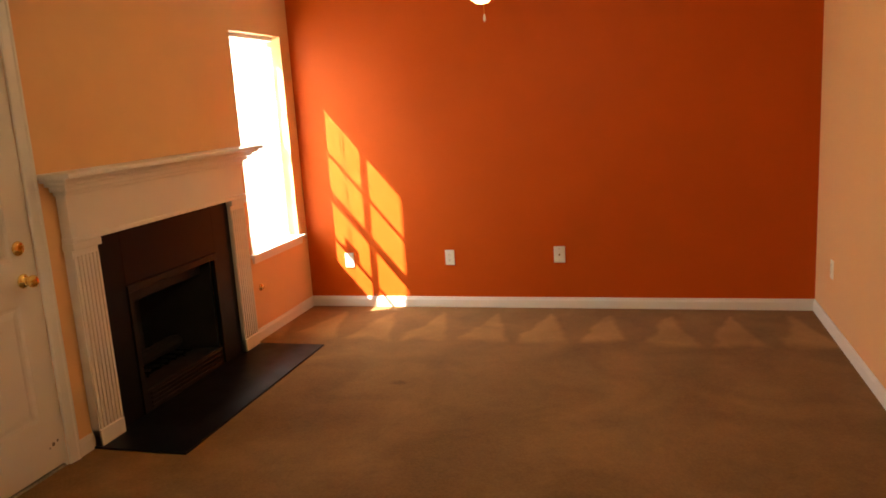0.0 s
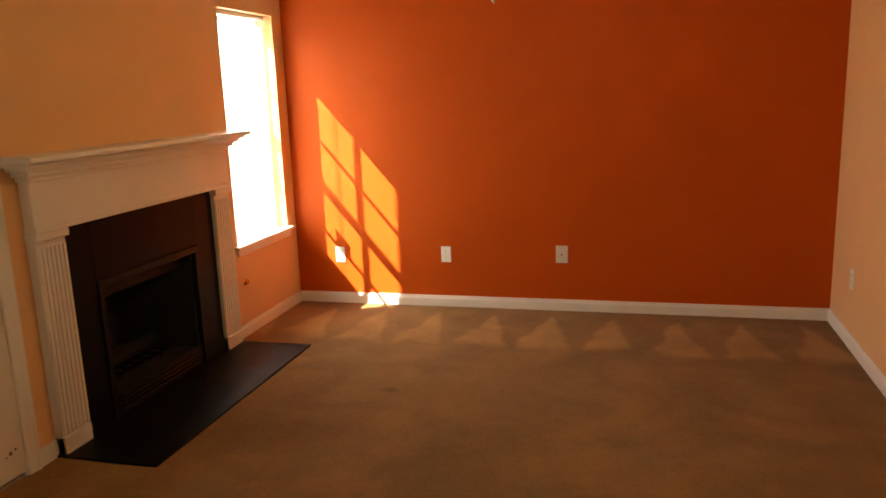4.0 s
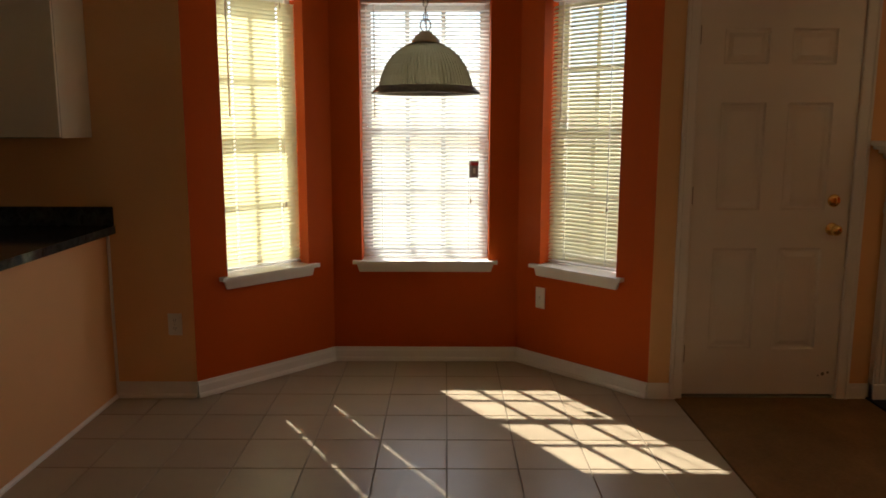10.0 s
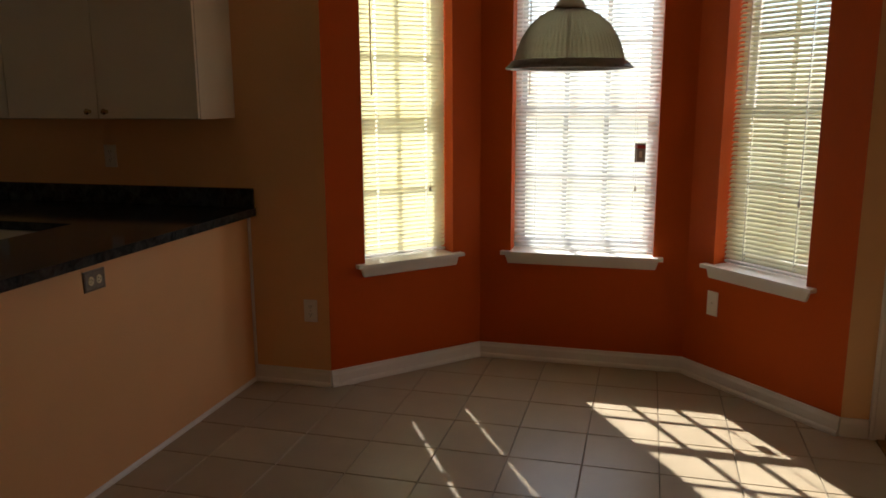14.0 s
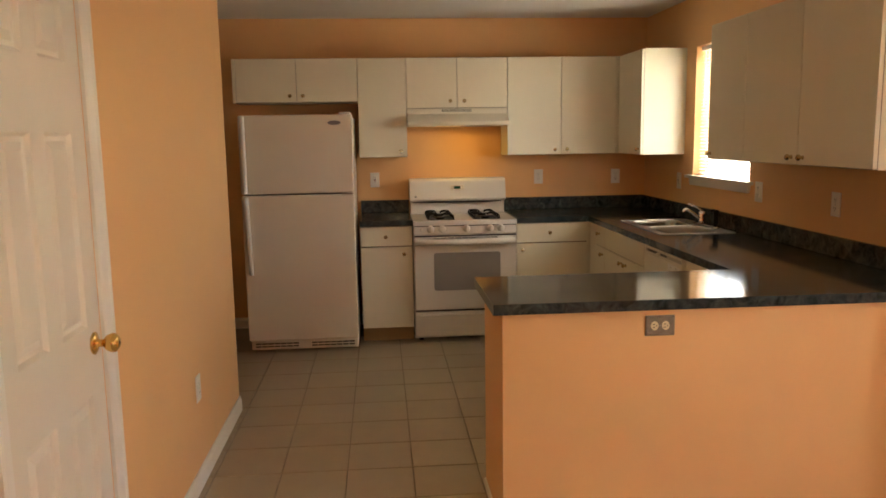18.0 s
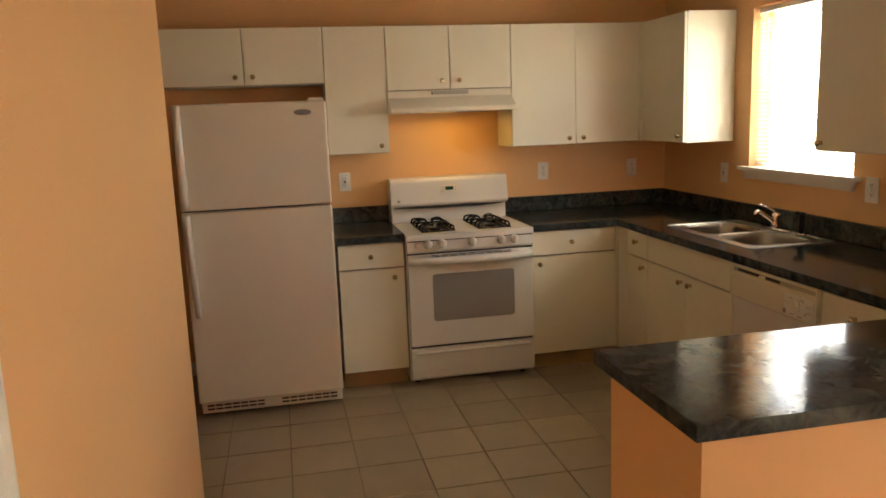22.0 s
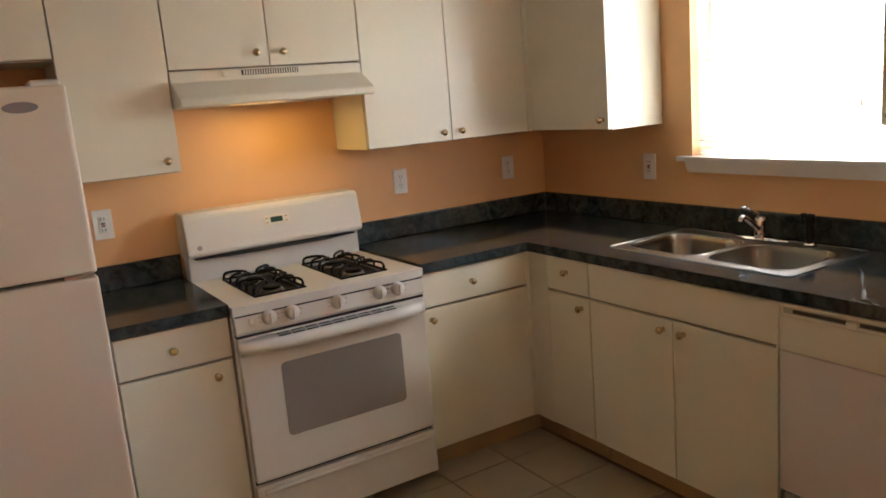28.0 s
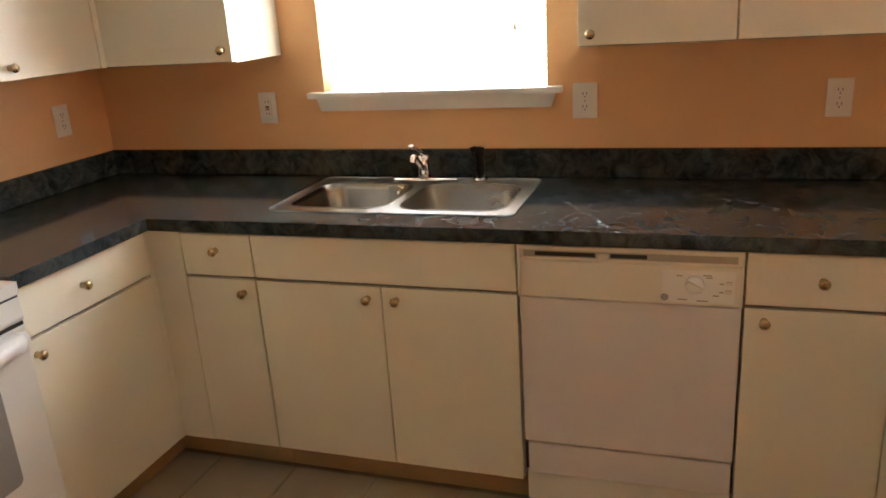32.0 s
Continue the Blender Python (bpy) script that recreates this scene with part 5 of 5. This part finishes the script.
# ---- stove ----
def stove():
    X0, X1 = 1.181, 1.940
    w = X1 - X0
    s = thing("gas_stove", pose(X0, 0, 0), "white free-standing gas stove with black grates", "stove")
    part("body", block(0.0, 0.03, 0.03, w, 0.632, 0.868, 0.003), ENAMEL, s)
    for x in (0.05, w - 0.05):
        for y in (0.1, 0.56):
            part("foot", turned([(0.018, 0.0), (0.018, 0.03)], 10, at=(x, y, 0)), BLACK_IRON, s)
    # Dark sheet standing in for the shade between stove and cabinet.
    part("side_gap_shade", block(-0.0028, 0.05, 0.05, -0.0004, 0.62, 0.87), SLOT_AND_SHADE, s)
    # cooktop: a tray with a raised edge and two wells
    wells = [(0.105, 0.310), (0.446, 0.651)]
    cx = [0.0, wells[0][0], wells[0][1], wells[1][0], wells[1][1], w]
    cy = [0.03, 0.165, 0.585, 0.668]
    part("cooktop", slab(cx, cy, 0.872, 0.905, lambda i, j: not (j == 1 and i in (1, 3)), 0.006), ENAMEL, s)
    for a, c in wells:
        wl = part("burner_well", block(a, 0.165, 0.870, c, 0.585, 0.889), BLACK_IRON, s, "black burner well")
        m = (a + c) / 2
        for y in (0.27, 0.475):
            part("burner_base", turned([(0.045, 0.889), (0.043, 0.900), (0.030, 0.904)], 20, at=(m, y, 0)), PEWTER, wl, "", True)
            part("burner_cap", turned([(0.034, 0.903), (0.034, 0.911), (0.028, 0.914), (0.0, 0.915)], 20, at=(m, y, 0)), BLACK_IRON, wl, "", True)
        gr = part("grate", sweep([(a + 0.008, 0.172, 0.906), (c - 0.008, 0.172, 0.906), (c - 0.008, 0.578, 0.906), (a + 0.008, 0.578, 0.906)], 0.0052, 6, closed=True), BLACK_IRON, s, "black cast iron grate")
        for y in (0.27, 0.475):
            for dx, dy in ((1, 0.85), (-1, 0.85), (1, -0.85), (-1, -0.85)):
                ex, ey = m + dx * 0.094, y + dy * 0.10
                part("grate_finger", sweep(rounded_line([(ex, ey, 0.906), (ex, ey, 0.934), (m + dx * 0.06, y + dy * 0.062, 0.942), (m + dx * 0.022, y + dy * 0.022, 0.940), (m + dx * 0.018, y + dy * 0.018, 0.928)]), 0.0053, 8), BLACK_IRON, gr, "", True)
            part("grate_finger", sweep(rounded_line([(a + 0.008, y, 0.906), (a + 0.010, y, 0.936), (a + 0.055, y, 0.941)]), 0.0053, 8), BLACK_IRON, gr, "", True)
            part("grate_finger", sweep(rounded_line([(c - 0.008, y, 0.906), (c - 0.010, y, 0.936), (c - 0.055, y, 0.941)]), 0.0053, 8), BLACK_IRON, gr, "", True)
    # back guard: upright lower part, bowed console above, the slit's shade a dark strip between
    part("back_riser", block(0.004, 0.03, 0.90, w - 0.004, 0.115, 1.012, 0.004), ENAMEL, s)
    con = part("console", prism([(0.022, 0.998), (0.150, 1.008), (0.163, 1.022), (0.158, 1.040), (0.135, 1.165), (0.122, 1.182), (0.03, 1.186), (0.022, 1.178)], -0.002, w + 0.002, "YZ", bevel=0.004), ENAMEL, s, "white back console")
    slit = [(0.03, 0.999), (0.20, 1.004), (0.42, 1.006), (0.60, 1.004), (0.735, 0.999)]
    part("vent_slit_shade", prism(slit + [(0.60, 0.9935), (0.42, 0.9915), (0.18, 0.9905)], 0.112, 0.1545, "XZ"), SLOT_AND_SHADE, s, "dark curved strip for the shade in the vent slit")
    disp = part("display_panel", block(-0.055, 0.0, -0.020, 0.055, 0.003, 0.020, 0.002), ALMOND, con)
    disp.location = (w / 2 + 0.005, 0.150, 1.112)
    disp.rotation_euler = (radians(10), 0, 0)
    part("clock", block(-0.026, 0.003, -0.010, 0.026, 0.0045, 0.012), SCREEN, disp, "dark green clock display")
    for i in (-1, 1):
        for k in (-1, 1):
            part("key_mark", block(i * 0.042 - 0.006, 0.003, k * 0.009 - 0.002, i * 0.042 + 0.006, 0.004, k * 0.009 + 0.002), HINGE, disp)
    bdg = part("badge", turned([(0.010, 0.0), (0.010, 0.003), (0.0, 0.0035)], 16, "Y"), STEEL, con, "small round grey badge")
    bdg.location = (w - 0.045, 0.158, 1.045)
    # control panel and knobs
    cp = part("control_panel", prism([(0.60, 0.800), (0.664, 0.800), (0.672, 0.812), (0.664, 0.888), (0.60, 0.888)], 0.004, w - 0.004, "YZ", bevel=0.002), ENAMEL, s)
    # Dark strip painted in for the shade under the cooktop edge.
    part("panel_gap_shade", block(0.006, 0.60, 0.866, w - 0.006, 0.6675, 0.872), SLOT_AND_SHADE, s)
    for x in (1.815, 1.730, 1.552, 1.379, 1.300):
        kb = part("control_knob", turned([(0.027, 0.0), (0.027, 0.006), (0.0235, 0.009), (0.022, 0.020), (0.018, 0.023), (0.0, 0.0235)], 20, "Y", (x - X0, 0.669, 0.848)), ENAMEL, cp, "white control knob", True)
        for dx, dz in ((0.036, 0.006), (0.033, -0.012), (-0.036, 0.006), (-0.033, -0.012), (0.028, 0.020)):
            part("print_mark", block(x - X0 + dx - 0.0025, 0.6655, 0.848 + dz - 0.0012, x - X0 + dx + 0.0025, 0.6712, 0.848 + dz + 0.0012), HINGE, cp)
        part("grip", block(x - X0 - 0.004, 0.690, 0.828, x - X0 + 0.004, 0.6985, 0.868, 0.003, 2), ENAMEL, kb)
    sw = part("oven_light_switch", block(1.881 - X0 - 0.0085, 0.6655, 0.833, 1.881 - X0 + 0.0085, 0.6735, 0.858, 0.002), ENAMEL, cp, "small white rocker switch")
    part("switch_rocker", block(1.881 - X0 - 0.005, 0.6725, 0.838, 1.881 - X0 + 0.005, 0.6760, 0.853, 0.0015), ALMOND, sw)
    # oven door
    dr = part("oven_door", block(0.006, 0.632, 0.247, w - 0.006, 0.668, 0.790, 0.006, 2), ENAMEL, s, "white oven door with grey window")
    ox0, ox1, oz0, oz1, r = 1.304 - X0, 1.794 - X0, 0.392, 0.672, 0.018
    pts = []
    for cxx, czz, q in ((ox1 - r, oz1 - r, 0), (ox0 + r, oz1 - r, 1), (ox0 + r, oz0 + r, 2), (ox1 - r, oz0 + r, 3)):
        for k in range(5):
            t = math.pi / 2 * (q + k / 4)
            pts.append((cxx + r * math.cos(t), czz + r * math.sin(t)))
    part("oven_window", prism(pts, 0.6675, 0.6695, "XZ"), GREY_GLASS, dr, "grey glass window")
    hp = [(0.008, 0.676), (0.05, 0.702), (0.16, 0.718), (w / 2, 0.724), (w - 0.16, 0.718), (w - 0.05, 0.702), (w - 0.008, 0.676)]
    bar = bmesh.new()
    rows = []
    for x, y in hp:
        rows.append([bar.verts.new((x, 0.666, 0.728)), bar.verts.new((x, y, 0.736)), bar.verts.new((x, y + 0.002, 0.758)), bar.verts.new((x, y - 0.008, 0.770)), bar.verts.new((x, 0.666, 0.785))])
    for a, c in zip(rows, rows[1:]):
        for i in range(5):
            bar.faces.new((a[i], a[(i + 1) % 5], c[(i + 1) % 5], c[i]))
    bar.faces.new(rows[0])
    bar.faces.new(rows[-1][::-1])
    bmesh.ops.recalc_face_normals(bar, faces=bar.faces[:])
    part("handle", bar, ENAMEL, dr, "white bar handle", True)
    for i in range(9):
        x = 0.14 + i * (w - 0.28) / 9
        for y, z in ((0.6705, 0.7824), (0.6880, 0.7768)):
            part("vent_slot", block(x + 0.004, y, z, x + (w - 0.28) / 9 - 0.004, y + 0.0068, z + 0.0026), SLOT_AND_SHADE, dr)
    # Shade above and below the oven door, put in as dark strips.
    part("door_gap_shade", block(0.006, 0.60, 0.7905, w - 0.006, 0.6645, 0.7998), SLOT_AND_SHADE, s)
    part("door_gap_shade", block(0.008, 0.60, 0.230, w - 0.008, 0.640, 0.249), SLOT_AND_SHADE, s)
    dw = part("drawer", block(0.004, 0.632, 0.048, w - 0.004, 0.664, 0.230, 0.005, 2), ENAMEL, s, "white warming drawer")
    part("drawer_pull", prism([(0.660, 0.196), (0.676, 0.198), (0.680, 0.208), (0.672, 0.216), (0.660, 0.214)], 0.03, w - 0.03, "YZ", bevel=0.002), ENAMEL, dw)


stove()


# ---- range hood ----
def hood():
    X0, X1 = 1.196, 1.955
    w = X1 - X0
    h = thing("range_hood", pose(X0, 0, 0), "almond white range hood, light on", "range hood")
    part("canopy", prism([(0.003, 1.720), (0.331, 1.720), (0.336, 1.682), (0.440, 1.622), (0.446, 1.616), (0.446, 1.594), (0.428, 1.590), (0.003, 1.590)], 0.0, w, "YZ", bevel=0.003), ALMOND, h)
    v = part("vent", block(1.468 - X0, 0.333, 1.696, 1.692 - X0, 0.3375, 1.715), SLOT_AND_SHADE, h, "dark vent behind thin slats")
    for i in range(22):
        x = 1.472 - X0 + i * 0.0099
        part("vent_slat", block(x, 0.3372, 1.697, x + 0.0052, 0.3386, 1.714), ALMOND, v)
    part("switch", block(1.750 - X0, 0.333, 1.694, 1.766 - X0, 0.343, 1.713, 0.002), ALMOND, h)
    lens = part("lamp_lens", block(w / 2 - 0.02, 0.28, 1.5865, w / 2 + 0.16, 0.40, 1.5905, 0.001), glow_material("lit_hood_lens", (1.0, 0.62, 0.22), 0.035), h, "lit lamp lens")
    part("filter", block(w / 2 - 0.28, 0.06, 1.586, w / 2 + 0.05, 0.27, 1.590), STEEL, h)
    lamp_area("hood_lamp", pose(X0 + w / 2 - 0.04, 0.20, 1.572), 0.34, 0.12, 0.065, (1.0, 0.62, 0.15))


hood()


# ---- fridge ----
def fridge():
    X0, X1 = 2.352, 3.122
    w = X1 - X0
    f = thing("fridge", pose(X0, 0, 0), "white textured two-door fridge with top freezer", "fridge")
    part("cabinet_body", block(0.004, 0.04, 0.025, w - 0.004, 0.755, 1.660, 0.006), FRIDGE, f)
    top_d = part("freezer_door", block(0.0, 0.767, 1.137, w, 0.832, 1.674, 0.012, 3), FRIDGE, f)
    low_d = part("fridge_door", block(0.0, 0.767, 0.100, w, 0.832, 1.127, 0.012, 3), FRIDGE, f)
    # Door seal, coloured near-black for the shade in its gap.
    part("shaded_door_seal", block(0.01, 0.755, 0.105, w - 0.01, 0.767, 1.668), SLOT_AND_SHADE, f)
    for d, z0, z1 in ((top_d, 1.145, 1.668), (low_d, 0.575, 1.119)):
        n = 12
        lo = d is low_d
        bar = bmesh.new()
        rows = []
        for i in range(n + 1):
            z = z0 + (z1 - z0) * i / n
            t = i / n
            lift = 0.030 if (0.06 < t if lo else t < 0.94) else 0.016
            xw = 0.020 if not lo else 0.014 + 0.008 * t
            xc = w - 0.024 - (0.020 * (1 - t) if lo else 0)
            rows.append([bar.verts.new((xc - xw, 0.830, z)), bar.verts.new((xc - xw, 0.830 + lift, z)), bar.verts.new((xc + xw * 0.4, 0.833 + lift, z)), bar.verts.new((xc + xw, 0.828 + lift * 0.7, z)), bar.verts.new((xc + xw, 0.829, z))])
        for a, c in zip(rows, rows[1:]):
            for i in range(5):
                bar.faces.new((a[i], a[(i + 1) % 5], c[(i + 1) % 5], c[i]))
        bar.faces.new(rows[0])
        bar.faces.new(rows[-1][::-1])
        bmesh.ops.recalc_face_normals(bar, faces=bar.faces[:])
        part("handle", bar, ENAMEL, d, "long white handle", True)
    part("hinge_cap", block(0.01, 0.70, 1.660, 0.09, 0.81, 1.690, 0.006), PLASTIC, f)
    part("hinge", block(0.01, 0.763, 1.1275, 0.09, 0.829, 1.1365), HINGE, f, "steel middle hinge")
    part("badge", prism([(0.045 * math.cos(a), 0.015 * math.sin(a)) for a in [i * math.pi / 14 for i in range(28)]], 0.0, 0.004, "XZ", bevel=0.001), BADGE, top_d, "plain grey oval badge").location = (0.122, 0.8315, 1.618)
    gr = part("grille", block(0.006, 0.690, 0.018, w - 0.006, 0.762, 0.092, 0.004), PLASTIC, f, "slotted lower grille")
    for i in range(16):
        x = 0.03 + i * (w - 0.06) / 16
        for z in (0.036, 0.056):
            if i in (7, 8):
                continue
            part("grille_slot", block(x + 0.003, 0.7612, z, x + (w - 0.06) / 16 - 0.003, 0.7628, z + 0.010), SLOT_AND_SHADE, gr)
    for x in (0.05, w - 0.05):
        part("roller", turned([(0.018, 0.0), (0.018, 0.03)], 12, "X", (x, 0.70, 0.018)), BLACK_IRON, f)


fridge()


# ---- dishwasher ----
def dishwasher():
    Y0, Y1 = 1.839, 2.427
    w = Y1 - Y0
    d = thing("dishwasher", WC(Y1), "white built-in dishwasher with almond control panel", "dishwasher")
    part("tub", block(0.004, 0.02, 0.03, w - 0.004, 0.592, 0.868), PLASTIC, d)
    # Dark sheet in place of the shade around the dishwasher door.
    part("side_gap_shade", block(0.0, 0.55, 0.14, w, 0.594, 0.872), SLOT_AND_SHADE, d)
    part("door_panel", block(0.004, 0.594, 0.254, w - 0.003, 0.622, 0.716, 0.003), DISHWASHER, d, "white door panel")
    part("kick_panel", block(0.006, 0.575, 0.140, w - 0.012, 0.612, 0.244, 0.003), DISHWASHER, d)
    part("toe_kick", block(0.0, 0.525, 0.0, w, 0.54, 0.14), TOE, d, "tan toe kick")
    cp = part("control_panel", prism([(0.594, 0.716), (0.634, 0.722), (0.636, 0.826), (0.628, 0.832), (0.628, 0.858), (0.640, 0.862), (0.638, 0.870), (0.594, 0.870)], 0.003, w - 0.003, "YZ", bevel=0.0015), ALMOND, d, "almond plastic control panel")
    u = lambda y: Y1 - y  # noqa: E731
    # Flat strip whose darker colour gives the groove its shade.
    part("vent_recess_shade", block(u(2.408), 0.6265, 0.8365, u(1.858), 0.6288, 0.8555), RECESS_SHADE, cp, "groove along the panel's top, its shade put into the colour")
    for a, c in ((1.890, 2.052), (2.092, 2.186)):
        part("vent_slot", block(u(c), 0.6275, 0.8405, u(a), 0.6298, 0.852), SLOT_AND_SHADE, cp)
    for a in (1.842, 2.418):
        part("side_lip", block(u(a + 0.006), 0.632, 0.722, u(a), 0.6395, 0.866, 0.001), ALMOND, cp)
    part("latch", block(u(2.088), 0.627, 0.834, u(2.058), 0.644, 0.852, 0.003), ALMOND, cp)
    face = part("dial_plate", block(u(2.404), 0.6345, 0.730, u(2.226), 0.6372, 0.818), PLASTIC, cp, "pale printed dial plate")
    dial = part("dial", turned([(0.024, 0.0), (0.024, 0.008), (0.020, 0.012), (0.0, 0.013)], 24, "Y", (u(2.306), 0.637, 0.781)), PLASTIC, cp, "", True)
    gp = part("dial_grip", block(-0.022, 0.0, -0.005, 0.022, 0.014, 0.005, 0.003, 2), ALMOND, dial)
    gp.location, gp.rotation_euler = (u(2.306), 0.648, 0.781), (0, radians(-28), 0)
    for y, z, ww in ((2.268, 0.803, 0.014), (2.336, 0.806, 0.022), (2.341, 0.800, 0.016), (2.371, 0.785, 0.010), (2.371, 0.762, 0.010), (2.276, 0.738, 0.024), (2.326, 0.736, 0.028), (2.358, 0.752, 0.014)):
        part("print_bar", block(u(y) - ww / 2, 0.637, z - 0.0015, u(y) + ww / 2, 0.6378, z + 0.0015), HINGE, face)
    for y, z in ((2.388, 0.787), (2.388, 0.764)):
        part("button", block(u(y) - 0.008, 0.637, z - 0.005, u(y) + 0.008, 0.642, z + 0.005, 0.001), ALMOND, face)
    part("badge", turned([(0.010, 0.0), (0.010, 0.002), (0.0, 0.0025)], 16, "Y", (u(2.232), 0.636, 0.742)), STEEL, cp, "small round grey badge")


dishwasher()

# ---- floor tiles, one piece each ----
floor_ob = bpy.data.objects["floor"]
PX, PY = 0.300, 0.301
GAP = 0.0048
shapes = {}


def tile_mesh(w, d):
    key = (round(w, 3), round(d, 3))
    if key not in shapes:
        bm = block(-w / 2, -d / 2, -0.009, w / 2, d / 2, 0.0, 0.0018)
        me = bpy.data.meshes.new("tile")
        bm.to_mesh(me)
        bm.free()
        me.materials.append(TILE)
        shapes[key] = me
    return shapes[key]


def lay(x0, x1, y0, y1):
    a, c = max(x0, -0.66), min(x1, 4.6)
    if a < PAN_X < c and PAN_S < (y0 + y1) / 2 < PAN_N:
        c = PAN_X - 0.002
    e, f = max(y0, 0.02), min(y1, 6.427)
    if c - a < 0.03 or f - e < 0.03:
        return
    mx, my = (a + c) / 2, (e + f) / 2
    if mx < -0.15 and not (3.9 < my < 6.4):
        return
    if mx < 0.5 and my < 2.9:
        return
    if mx > 3.1 and 1.9 < my < 4.6:
        return
    if 0.1 < mx < 1.6 and 2.98 < my < 3.34:
        return
    if 0.6 < mx < 3.0 and my < 0.45:
        return
    o = new("tile", tile_mesh(c - a - GAP, f - e - GAP))
    o.parent = floor_ob
    o.location = (mx, my, random.uniform(-0.0003, 0.0003))
    o.rotation_euler = (random.uniform(-0.0012, 0.0012), random.uniform(-0.0012, 0.0012), 0)


for i in range(-4, 15):
    for j in range(-18, 5):
        lay(0.555 + i * PX, 0.555 + (i + 1) * PX, 5.223 + j * PY, 5.223 + (j + 1) * PY)
